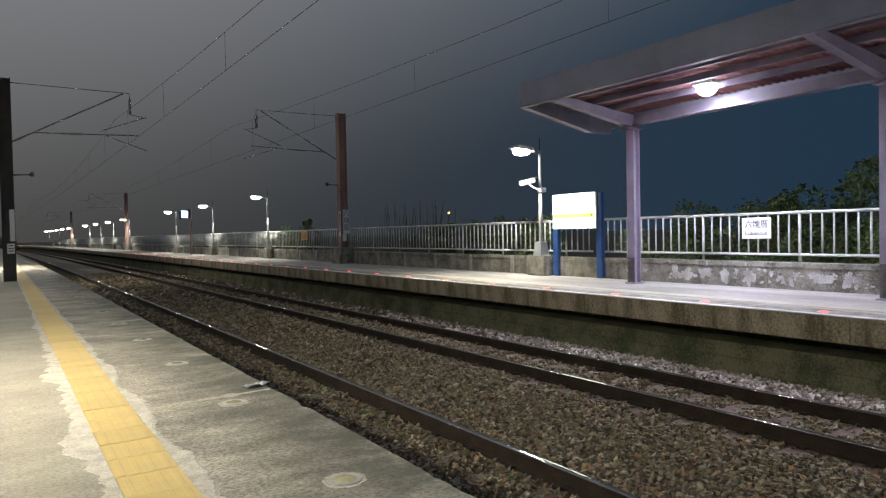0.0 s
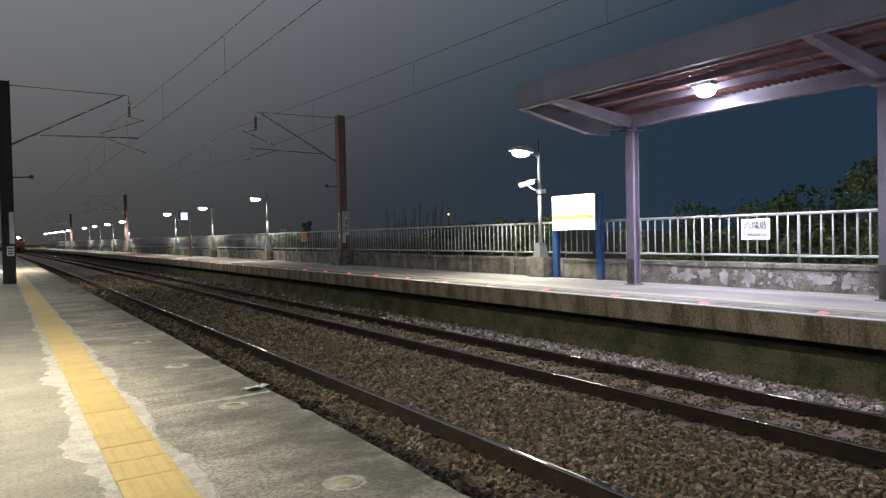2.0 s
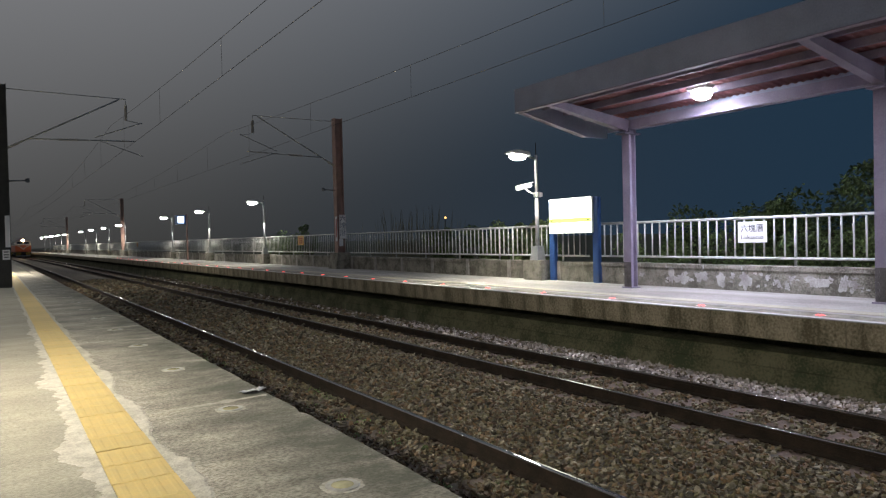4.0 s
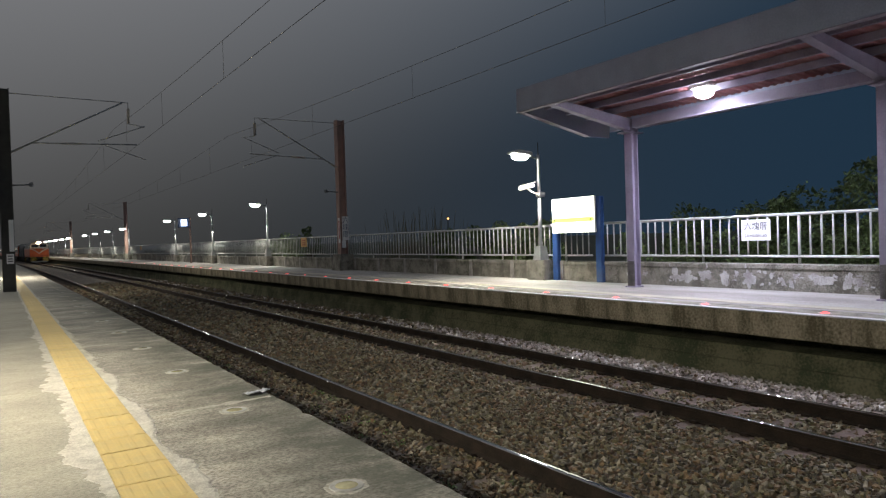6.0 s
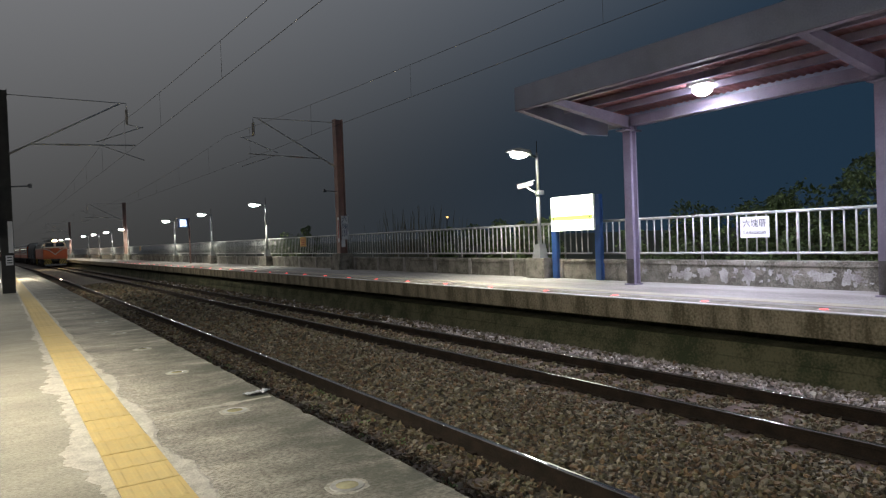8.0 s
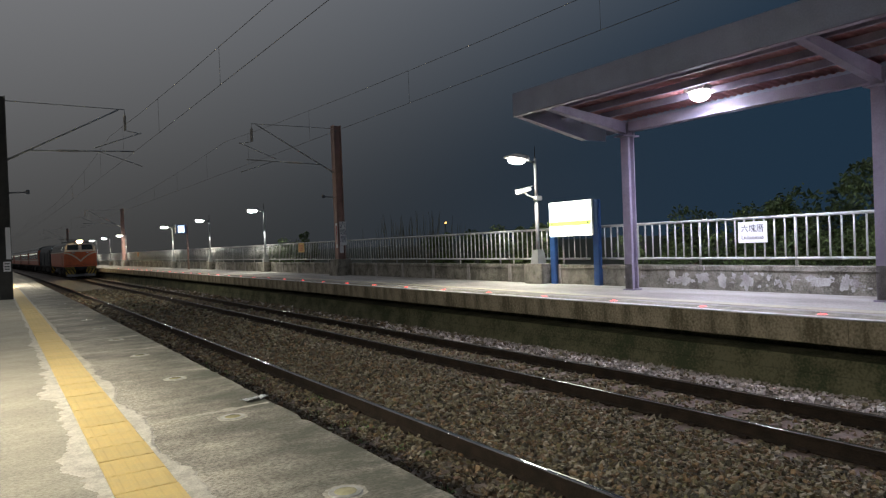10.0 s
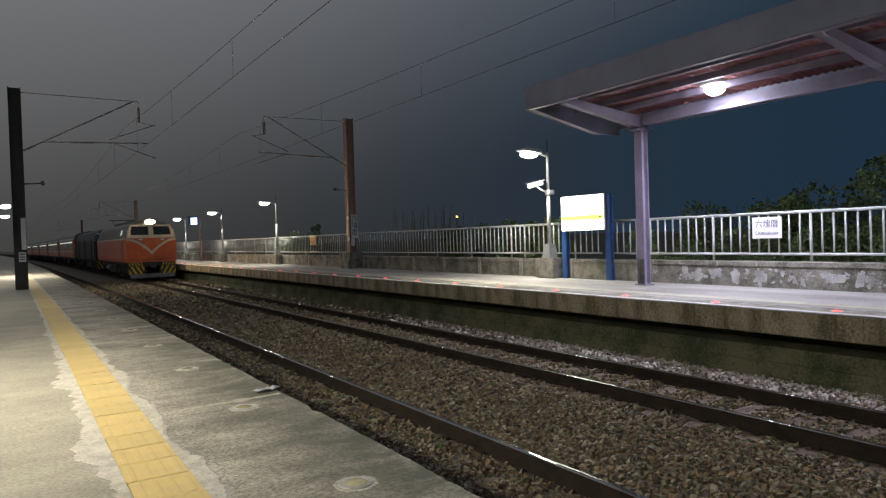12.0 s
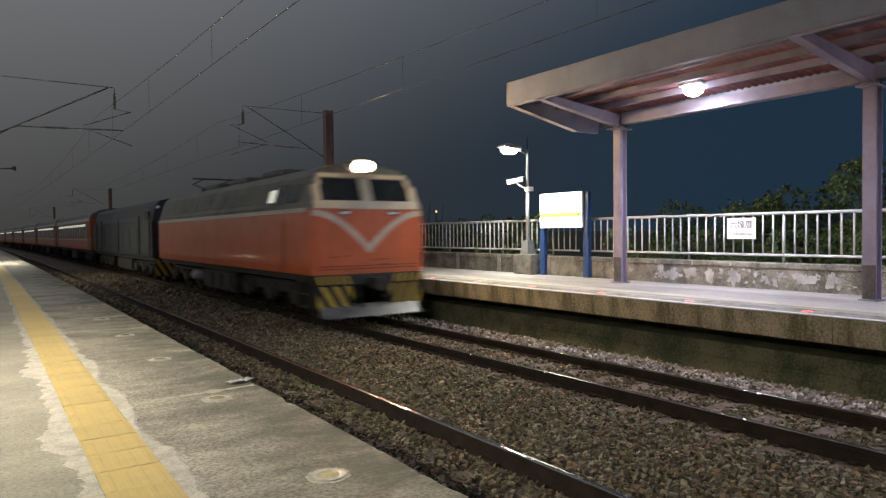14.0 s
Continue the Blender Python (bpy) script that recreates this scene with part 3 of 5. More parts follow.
def ballast_stones():
    rng = np.random.default_rng(4)
    base = np.array([(x, y, z) for x in (-1, 1) for y in (-1, 1) for z in (-1, 1)]) * 0.62
    faces = np.array([(0, 1, 3), (0, 3, 2), (4, 6, 7), (4, 7, 5), (0, 4, 5), (0, 5, 1), (2, 3, 7), (2, 7, 6), (0, 2, 6), (0, 6, 4), (1, 5, 7), (1, 7, 3)])
    shapes = [base * rng.uniform(0.45, 1.35, (8, 3)) + rng.uniform(-0.18, 0.18, (8, 3)) for _ in range(60)]
    spots = []
    for y0, y1, pitch, size in ((1.0, 6.5, 0.036, 0.0225), (6.5, 13.0, 0.048, 0.028), (13.0, 22.0, 0.08, 0.043), (22.0, 45.0, 0.14, 0.06)):
        gx, gy = np.meshgrid(np.arange(1.75, 8.62, pitch), np.arange(y0, y1, pitch))
        q = np.stack([gx.ravel(), gy.ravel()], 1)
        q = q[q[:, 1] > q[:, 0] / 2.6 - 0.3]
        q += rng.uniform(-0.5, 0.5, q.shape) * pitch
        spots.append(np.column_stack([q, np.full(len(q), size)]))
    gx, gy = np.meshgrid(np.arange(1.75, 8.62, 0.085), np.arange(-8, 4, 0.085))
    q = np.stack([gx.ravel(), gy.ravel()], 1)
    q = q[(q[:, 1] <= q[:, 0] / 2.6 - 0.3) | (q[:, 1] < 1.0)]
    q += rng.uniform(-0.04, 0.04, q.shape)
    spots.append(np.column_stack([q, np.full(len(q), 0.045)]))
    q = np.concatenate(spots)
    x = q[:, 0]
    z = np.interp(x, [1.5, 2.3, 4.1, 4.9, 5.5, 6.1, 7.3, 7.6, 7.9, 8.25, 9.05], [-0.26, -0.21, -0.18, -0.10, -0.11, -0.17, -0.17, -0.07, -0.04, -0.13, -0.21])
    # keep rails free, thin out over the sleepers
    keep = np.ones(len(q), bool)
    for r in (X_NEAR - 0.566, X_C, X_B, X_A):
        keep &= np.abs(x - r) > 0.075
    tie = np.abs((q[:, 1] + 2 + 0.3) % 0.6 - 0.3) < 0.12
    on_far, on_near = tie & (np.abs(x - X_FAR) < 1.0), tie & (np.abs(x - X_NEAR) < 1.0)
    z = np.where(np.abs(x - X_FAR) < 0.5, z + 0.004, z)
    z = np.where(np.abs(x - X_NEAR) < 1.0, z + 0.022, z)
    chance = rng.random(len(q))
    keep &= ~(on_far & (chance < 0.82)) & ~(on_near & (chance < 0.2))
    q, z = q[keep], z[keep]
    n = len(q)
    k = rng.integers(0, len(shapes), n)
    pts = np.stack(shapes)[k] * (q[:, 2] * rng.uniform(0.5, 1.4, n))[:, None, None] * rng.uniform([1.0, 0.7, 0.5], [1.7, 1.25, 1.0], (n, 3))[:, None, :]
    a = rng.uniform(0, 6.28, n)
    c, s = np.cos(a)[:, None], np.sin(a)[:, None]
    px, py = pts[..., 0] * c - pts[..., 1] * s, pts[..., 0] * s + pts[..., 1] * c
    tilt = rng.normal(0, 0.5, n)[:, None]
    pz = pts[..., 2] + px * tilt
    px, py = px + (q[:, 0] + K * q[:, 1] ** 2)[:, None], py + q[:, 1][:, None]
    pz = pz + (z + rng.uniform(-0.014, 0.028, n))[:, None]
    dirty = (q[:, 0] < 3.3 + rng.normal(0, 0.2, n)) & (rng.random(n) < 0.92)
    # paler stones beyond the far rail, fewer of them with distance
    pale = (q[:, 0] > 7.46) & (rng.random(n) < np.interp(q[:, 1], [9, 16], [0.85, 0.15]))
    for mask, mat, label in ((dirty, "stone_dirty", "oily dark stones beside the platform edge"), (~pale & ~dirty, "stone", "loose brown and grey crushed stone ballast"), (pale, "stone_pale", "pale ballast stones along the platform wall")):
        v = np.stack([px[mask], py[mask], pz[mask]], -1).reshape(-1, 3)
        f = (faces[None] + (np.arange(int(mask.sum())) * len(base))[:, None, None]).reshape(-1, 3)
        me = bpy.data.meshes.new("ballast")
        me.vertices.add(len(v))
        me.vertices.foreach_set("co", v.ravel())
        me.loops.add(f.size)
        me.loops.foreach_set("vertex_index", f.ravel().astype(np.int32))
        me.polygons.add(len(f))
        me.polygons.foreach_set("loop_start", np.arange(0, f.size, 3, dtype=np.int32))
        me.polygons.foreach_set("use_smooth", np.zeros(len(f), dtype=bool))
        me.update(calc_edges=True)
        me.materials.append(M[mat])
        tagged(new("ballast", me), label, "ballast", kind="stuff")


build_ground()
near_platform = build_near_platform()
far_platform = build_far_platform()
build_track("track_near", X_NEAR, "railway track with rusty rail beside the near platform", "sleeper_dark")
build_track("track_far", X_FAR, "railway track with polished rails on concrete sleepers")
ballast_stones()


# ---- far platform: parapet, fence, lamps ----
def blob(bm, cy, cz, ry, rz, x, rng, thick=0.004, n=26, axis="x"):
    """A flat flake with a ragged outline."""
    pts, off = [], rng.uniform(0, 50)
    for i in range(n):
        a = 2 * math.pi * i / n
        q = Vector((math.cos(a) * 1.6 + off, math.sin(a) * 1.6, off))
        k = 0.85 + 0.75 * noise.noise(q) + 0.35 * noise.noise(q * 3.1)
        pts.append((cy + ry * k * math.cos(a), cz + rz * k * math.sin(a)))
    return prism(bm, pts, axis, x, x + thick)


def build_parapet():
    xf = X_FENCE - 0.12
    o = part("parapet_wall", sweep(bmesh.new(), [(xf, ZF), (X_FENCE + 0.15, ZF), (X_FENCE + 0.15, 1.285), (X_FENCE + 0.13, 1.30), (xf, 1.30), (xf - 0.018, 1.288), (xf - 0.018, 1.215), (xf, 1.205)], LONG), "parapet")
    tagged(o, "low weathered concrete parapet with flaking whitewash", "wall", kind="structure")
    rng = random.Random(7)
    spots = [(8.75, 1.03, 0.12, 0.15), (8.5, 1.0, 0.16, 0.13), (8.05, 1.06, 0.2, 0.1), (7.62, 1.03, 0.09, 0.14), (7.15, 1.03, 0.13, 0.17), (6.72, 1.1, 0.06, 0.05),
             (6.5, 0.96, 0.06, 0.05), (6.38, 0.97, 0.05, 0.06), (6.28, 1.1, 0.06, 0.05), (5.9, 1.05, 0.24, 0.1), (5.45, 1.05, 0.1, 0.16), (5.3, 1.03, 0.1, 0.08),
             (7.4, 1.1, 0.05, 0.06), (6.9, 0.93, 0.05, 0.03), (4.1, 1.0, 0.2, 0.13), (3.6, 1.05, 0.1, 0.1), (9.9, 1.0, 0.1, 0.1), (9.5, 1.06, 0.07, 0.06), (8.85, 1.25, 0.02, 0.04), (8.0, 1.25, 0.02, 0.05), (7.2, 1.25, 0.02, 0.04)]
    spots += [(rng.uniform(3.2, 9.0), rng.uniform(0.92, 1.16), rng.uniform(0.015, 0.06), rng.uniform(0.015, 0.05)) for _ in range(40)]
    for y, z, ry, rz in spots:
        x = xf - (0.024 if z > 1.2 else 0.005) + bend(y)
        part("whitewash_patch", blob(bmesh.new(), y, z, ry, rz, x, rng), "patch", o, "flaking whitewash")
    for i in range(40):
        y = 12.0 + 1.87 * i
        part("joint_cover", B(xf - 0.022 + bend(y), xf + 0.01 + bend(y), y - 0.07, y + 0.07, ZF, 1.296, 0.004), "pilaster", o)
    return o


def build_fence(name, y0, y1, first, step, phase=0):
    f = thing(name, pose(0, 0, 0), "galvanised metal railing on the concrete parapet", "fence", "railings", "structure")
    picket = mesh_of("picket", R((0, 0, 1.43), (0, 0, 2.14), 0.0165, seg=8), "fence", True)
    post = mesh_of("post", R((0, 0, 1.30), (0, 0, 2.15), 0.024, seg=10), "fence", True)
    ys = [y for y in stations(y0, y1, 1.87)]
    for nm, z, r in (("top_rail", 2.155, 0.028), ("bottom_rail", 1.43, 0.024)):
        ring = [(X_FENCE + r * math.cos(a * math.pi / 4), z + r * math.sin(a * math.pi / 4)) for a in range(8)]
        part(nm, sweep(bmesh.new(), ring, ys), "fence", f, smooth=True)
    rest = bmesh.new()
    y, i = first, 0
    while y < y1:
        x = X_FENCE + bend(y)
        if (i + phase) % 10 == 0:
            shared("post", post, f, pose(x, y, 0))
        elif i < 280:
            shared("picket", picket, f, pose(x, y, 0))
        else:
            rod(rest, (x, y, 1.43), (x, y, 2.14), 0.0165, seg=4)
        y += step
        i += 1
    if rest.verts:
        tagged(part("distant_pickets", rest, "fence", f), kind="stuff")
    else:
        rest.free()
    return f


def build_platform_lamp(y, x=X_LAMP, side=-1, z0=ZF):
    """A tapered post on a concrete pedestal, with a flat LED head held towards the track."""
    t = thing("platform_lamp", pose(x + bend(y), y, z0), "grey lamp post with glowing white head, concrete pedestal", "lamp post", "platform lamps")
    part("pedestal", B(-0.20, 0.155, -0.34, 0.34, 0, 0.49, 0.02), "parapet", t, "square concrete pedestal")
    base = bmesh.new()
    bmesh.ops.create_cone(base, cap_ends=True, segments=4, radius1=0.20, radius2=0.14, depth=0.36, matrix=Matrix.Translation((0, 0, 0.65)) @ Matrix.Rotation(math.pi / 4, 4, "Z"))
    part("post_base", base, "galv", t)
    part("post", rod(R((0, 0, 0.8), (0, 0, 2.0), 0.052, 0.045), (0, 0, 2.0), (0, 0, 3.08), 0.042, 0.034), "galv", t, smooth=True)
    part("rod_tip", R((0, 0, 3.08), (0, 0, 3.38), 0.012, 0.010), "dark", t)
    part("arm", R((0, 0, 2.98), (side * 0.35, 0, 3.05), 0.026), "galv", t, smooth=True)
    hd = bmesh.new()
    prism(hd, [(side * 0.28, 3.03), (side * 0.86, 3.08), (side * 0.86, 3.11), (side * 0.7, 3.16), (side * 0.32, 3.12)], "y", -0.15, 0.15)
    head = part("head", hd, "lampshell", t, "flat grey lamp housing")
    led = bmesh.new()
    bmesh.ops.create_uvsphere(led, u_segments=16, v_segments=8, radius=1, matrix=Matrix.Translation((side * 0.58, 0, 3.01)) @ Matrix.Diagonal((0.24, 0.15, 0.09, 1)))
    part("led_panel", led, "led", head, "glowing white lens", True)
    return t


build_parapet()
build_fence("railing_near", -3.2, 10.85, 8.17 - 1.887 * 6, 0.1887)
build_fence("railing_middle", 11.1, 13.87, 11.205, 0.1887, 6)
build_fence("railing_far", 13.90, 150, 14.41 - 0.1887 * 2, 0.1887, 8)
for y in FAR_LAMPS:
    build_platform_lamp(y)
for x, y in NEAR_LAMPS:
    build_platform_lamp(y, x, 1, ZN)


def build_security_camera():
    t = thing("security_camera", pose(X_LAMP, 12.58, -0.07), "white bullet security camera clamped to the lamp post", "camera")
    part("clamp", B(-0.06, 0.12, -0.075, 0.075, 2.95, 3.06, 0.01), "signwhite", t)
    part("bracket", R((-0.03, 0, 3.0), (-0.2, 0.05, 3.07), 0.018), "signwhite", t, smooth=True)
    m = Matrix.Translation((-0.28, 0.16, 3.2)) @ Euler((radians(-12), 0, radians(35))).to_matrix().to_4x4()
    part("housing", B(-0.055, 0.055, -0.2, 0.2, -0.05, 0.05, 0.02, m=m), "lampshell", t, "white camera housing")
    part("sunshield", B(-0.07, 0.07, -0.25, 0.19, 0.053, 0.062, m=m), "lampshell", t)
    part("neck", R((-0.2, 0.05, 3.07), (-0.27, 0.14, 3.16), 0.02), "signwhite", t)


build_security_camera()


# ---- canopy ----
def build_canopy():
    t = thing("platform_canopy", pose(0, 0, 0), "cantilever steel platform canopy, corrugated underside coloured as lit red", "canopy", "", "structure")
    y0, y1 = -6.0, 9.97
    for yc in (9.2, 4.55, -0.1, -4.75):
        c = bmesh.new()
        for s in (-0.08, 0.08):
            box(c, 10.6 + s - 0.011, 10.6 + s + 0.011, yc - 0.095, yc + 0.095, ZF, 4.02, 0.003)
        box(c, 10.6 - 0.07, 10.6 + 0.07, yc - 0.008, yc + 0.008, ZF, 4.02)
        col = part("column", c, "violet", t, "violet-grey steel column")
        part("base_plate", B(10.47, 10.73, yc - 0.13, yc + 0.13, ZF, ZF + 0.025, 0.004), "violet", col)
        w = bmesh.new()
        box(w, 10.503, 10.507, yc - 0.09, yc + 0.09, ZF + 0.03, ZF + 0.52)
        for j in range(5):
            for d in (-0.05, 0.05):
                box(w, 10.492, 10.504, yc + d - 0.018, yc + d + 0.018, ZF + 0.09 + 0.09 * j, ZF + 0.125 + 0.09 * j)
        part("bolted_splice", w, "rivet", col, "dark bolted splice plate")
        r = bmesh.new()
        prism(r, [(10.75, 3.92), (10.75, 4.16), (8.42, 4.42), (8.42, 4.30)], "y", yc - 0.07, yc + 0.07)
        part("rafter", r, "violet", t, "tapered cantilever rafter")
        part("bracket_plate", B(10.35, 10.82, yc - 0.13, yc + 0.13, 3.90, 3.925, 0.004), "violet", t)
    part("long_beam", B(10.48, 10.72, y0, y1 - 0.9, 3.99, 4.17, 0.01), "violet", t, "longitudinal edge beam")
    for x in (8.95, 9.5, 10.05):
        z = 4.42 - (x - 8.42) * 0.26 / 2.33
        part("purlin", B(x - 0.035, x + 0.035, y0, y1 - 0.1, z + 0.002, z + 0.116, 0.004), "violet", t, "boxed purlin")
    # corrugated sheet: ribs run across the roof
    s = bmesh.new()
    ys = np.arange(y0, y1 - 0.05, 0.032)
    rows = []
    for i, y in enumerate(ys):
        d = 0.0 if i % 4 < 2 else 0.02
        rows.append((s.verts.new((8.36, y, 4.545 + d)), s.verts.new((10.8, y, 4.28 + d))))
    for a, b in zip(rows, rows[1:]):
        s.faces.new((a[0], b[0], b[1], a[1]))
    bmesh.ops.solidify(s, geom=s.faces[:], thickness=0.004)
    # the sheet's red is the edge lights' cast, held in its base colour
    part("roof_sheet", s, "sheet", t, "corrugated sheet coloured red for the light on it")
    part("front_fascia", B(8.30, 8.34, y0, y1, 4.285, 4.72, 0.008), "fascia", t, "tall folded fascia")
    part("fascia_lip", B(8.30, 8.42, y0, y1, 4.272, 4.284), "violet", t)
    e = bmesh.new()
    prism(e, [(8.34, 4.29), (10.1, 3.925), (10.78, 3.93), (10.82, 4.34), (8.34, 4.72)], "y", y1 - 0.04, y1)
    part("end_fascia", e, "fascia", t, "end fascia")
    part("end_lip", prism(bmesh.new(), [(8.34, 4.278), (10.1, 3.912), (10.1, 3.924), (8.34, 4.29)], "y", y1 - 0.14, y1), "violet", t)
    part("back_fascia", B(10.80, 10.84, y0, y1, 4.05, 4.36, 0.008), "fascia", t, "back fascia")
    part("top_sheet", prism(bmesh.new(), [(8.34, 4.70), (10.82, 4.34), (10.82, 4.36), (8.34, 4.72)], "y", y0, y1 - 0.05), "fascia", t)
    return t


def build_canopy_lamp(y):
    t = thing("canopy_lamp", pose(9.98, y, 4.275), "glowing white floodlight under the canopy", "lamp", "canopy lamps")
    part("housing", B(-0.16, 0.16, -0.2, 0.2, 0.04, 0.11, 0.015), "lampshell", t)
    led = bmesh.new()
    bmesh.ops.create_uvsphere(led, u_segments=20, v_segments=10, radius=1, matrix=Matrix.Translation((0, 0, -0.01)) @ Matrix.Diagonal((0.16, 0.17, 0.125, 1)))
    part("lens", led, "ledviolet", t, "glowing lens", True)
    part("hanger", B(-0.02, 0.02, -0.02, 0.02, 0.1, 0.2), "violet", t)


build_canopy()
build_canopy_lamp(7.06)
build_canopy_lamp(1.0)


# ---- name board ----
def build_name_board():
    t = thing("name_board", pose(11.2, 11.42, ZF), "brightly lit station name board on blue steel legs", "sign")
    for y in (-0.72, 0.70):
        part("leg", B(-0.03, 0.08, y - 0.09, y + 0.09, 0, 1.93, 0.012), "blue", t, "blue painted square leg")
    body = part("cabinet", B(-0.095, -0.032, -0.69, 0.69, 1.13, 1.945, 0.010), "signwhite", t, "white light box")
    part("lit_face", B(-0.103, -0.0955, -0.68, 0.68, 1.14, 1.935), "boardlit", body, "glowing white face")
    part("green_band", B(-0.108, -0.1035, -0.68, 0.68, 1.375, 1.485), "boardgreen", body, "yellow-green band")
    for y, w, z in ((0.60, 0.05, 1.43), (-0.58, 0.05, 1.43)):
        part("marking", B(-0.112, -0.1085, y - w / 2, y + w / 2, z - 0.02, z + 0.02), "boarddark", body, "small dark mark")
    for y, w in ((0.56, 0.03), (0.49, 0.05)):
        part("faint_mark", B(-0.107, -0.1035, y - w / 2, y + w / 2, 1.57, 1.64), "boardgreen", body, "faint mark")
    return t


build_name_board()


# ---- signs, masts, wires ----
def lettering(name, body, parent, m, size, mat):
    c = bpy.data.curves.new(name, "FONT")
    c.body, c.size, c.align_x, c.align_y, c.extrude = body, size, "CENTER", "CENTER", 0.0015
    o = new(name, c)
    bpy.context.view_layer.update()
    me = bpy.data.meshes.new_from_object(o.evaluated_get(bpy.context.evaluated_depsgraph_get()))
    bpy.data.objects.remove(o)
    me.materials.clear()
    me.materials.append(M[mat])
    return shared(name, me, parent, m)


FACE_TRACK = Matrix(((0, 0, -1, 0), (-1, 0, 0, 0), (0, 1, 0, 0), (0, 0, 0, 1)))   # writing read from the track side


def build_station_sign():
    t = thing("station_sign", pose(X_FENCE - 0.045, 7.05, 1.90), "white station name plate with dark lettering on the railing", "sign")
    part("plate", B(-0.004, 0.006, -0.28, 0.28, -0.19, 0.19, 0.003), "signwhite", t)
    lettering("name_characters", "\u516d\u584a\u539d", t, Matrix.Translation((-0.006, 0, 0.06)) @ FACE_TRACK, 0.15, "signdark")
    lettering("name_letters", "Liukuaicuo", t, Matrix.Translation((-0.006, 0, -0.095)) @ FACE_TRACK, 0.10, "signdark")
    for y in (-0.2, 0.2):
        part("clip", B(0.006, 0.03, y - 0.02, y + 0.02, -0.02, 0.02), "galv", t)


def build_notice(y):
    t = thing("notice_plate", pose(X_FENCE - 0.045 + bend(y), y, 1.955), "small orange notice plate hung on the railing", "sign")
    part("plate", B(-0.004, 0.006, -0.35, 0.35, -0.21, 0.21, 0.003), "yellow_sign", t)
    for z in (0.08, -0.02, -0.11):
        part("text_bar", B(-0.007, -0.0045, -0.22, 0.22, z - 0.02, z + 0.02), "red_ink", t)
    part("clip", B(0.006, 0.03, -0.03, 0.03, -0.02, 0.02), "galv", t)


def cantilever(t, s, dz):
    """The bracket over the track: top tie, strut, hanging insulators, registration tube and steady arm, on side s of the mast."""
    def tube(name, a, b, r, mat="wire", label=""):
        part(name, R((s * a[0], 0, a[1] + dz), (s * b[0], 0, b[1] + dz), r), mat, t, label, True)

    def ribbed(a, b, y=0.0, r=0.05):
        g = bmesh.new()
        p, q = Vector((s * a[0], y, a[1] + dz)), Vector((s * b[0], y, b[1] + dz))
        rod(g, p, q, 0.022, seg=8)
        for k in range(7):
            rod(g, p.lerp(q, (k + 0.2) / 7), p.lerp(q, (k + 0.75) / 7), r, r * 0.75, 10)
        part("insulator", g, "porcelain", t, "glazed ribbed insulator")

    tube("top_tie", (0.14, 6.47), (3.28, 6.45), 0.014)
    tube("bracket_arm", (0.15, 4.78), (3.1, 6.43), 0.026)
    tube("registration_tube", (0.66, 5.075), (3.5, 5.16), 0.022)
    tube("stay_tube", (2.41, 5.22), (3.74, 5.75), 0.016)
    tube("steady_arm", (2.5, 5.13), (3.74, 4.70), 0.014)
    tube("hanger", (3.28, 6.45), (3.28, 6.26), 0.012)
    tube("hanger", (3.28, 5.80), (3.74, 5.72), 0.012)
    for y in (-0.07, 0.07):
        ribbed((3.28, 6.26), (3.28, 5.80), y, 0.036)
    ribbed((1.43, 5.10), (1.98, 5.115))
    ribbed((0.16, 4.785), (0.42, 4.93))
    tube("stub_bracket", (0.14, 3.83), (0.62, 3.86), 0.022, "grey")
    part("stub_clamp", B(s * 0.62 - 0.05, s * 0.62 + 0.05, -0.05, 0.05, 3.80 + dz, 3.92 + dz, 0.01), "grey", t)


def build_mast(y, x=11.05, signs=False, z0=ZF):
    t = thing("catenary_mast", pose(x + bend(y), y, z0), "grey-brown steel mast tinted as lit red, with a bracket arm over the tracks", "mast", "catenary masts")
    part("footing", prism(bmesh.new(), [(-0.34, 0), (0.34, 0), (0.26, 0.62), (-0.26, 0.62)], "y", -0.36, 0.36), "parapet", t, "rough concrete footing")
    c = bmesh.new()
    for s in (-0.14, 0.14):
        box(c, s - 0.012, s + 0.012, -0.15, 0.15, 0.55, 5.75)
    box(c, -0.13, 0.13, -0.01, 0.01, 0.55, 5.75)
    part("post", c, "mast", t, "grey-brown steel column with red light in its colour")
    cantilever(t, -1, -z0)
    if signs:
        part("edge_board", B(-0.17, -0.155, -0.15, 0.0, 1.05, 2.0, 0.003), "signwhite", t, "narrow white board")
        part("edge_stripe", B(-0.1735, -0.1705, -0.13, -0.05, 1.2, 1.9), "red_ink", t)
        sg = part("warning_board", B(-0.08, 0.20, -0.175, -0.155, 1.15, 2.06, 0.003), "signwhite", t, "white warning board with small print")
        for k, ch in enumerate("\u516d\u584a\u539d"):
            lettering("name_character", ch, sg, pose(0.06, -0.177, 1.90 - 0.27 * k, 90), 0.27, "bluegrey_ink")
        part("lower_sheet", B(-0.10, 0.06, -0.172, -0.158, 0.86, 1.145, 0.002), "signwhite", t, "small pale sheet under the name board")
    return t


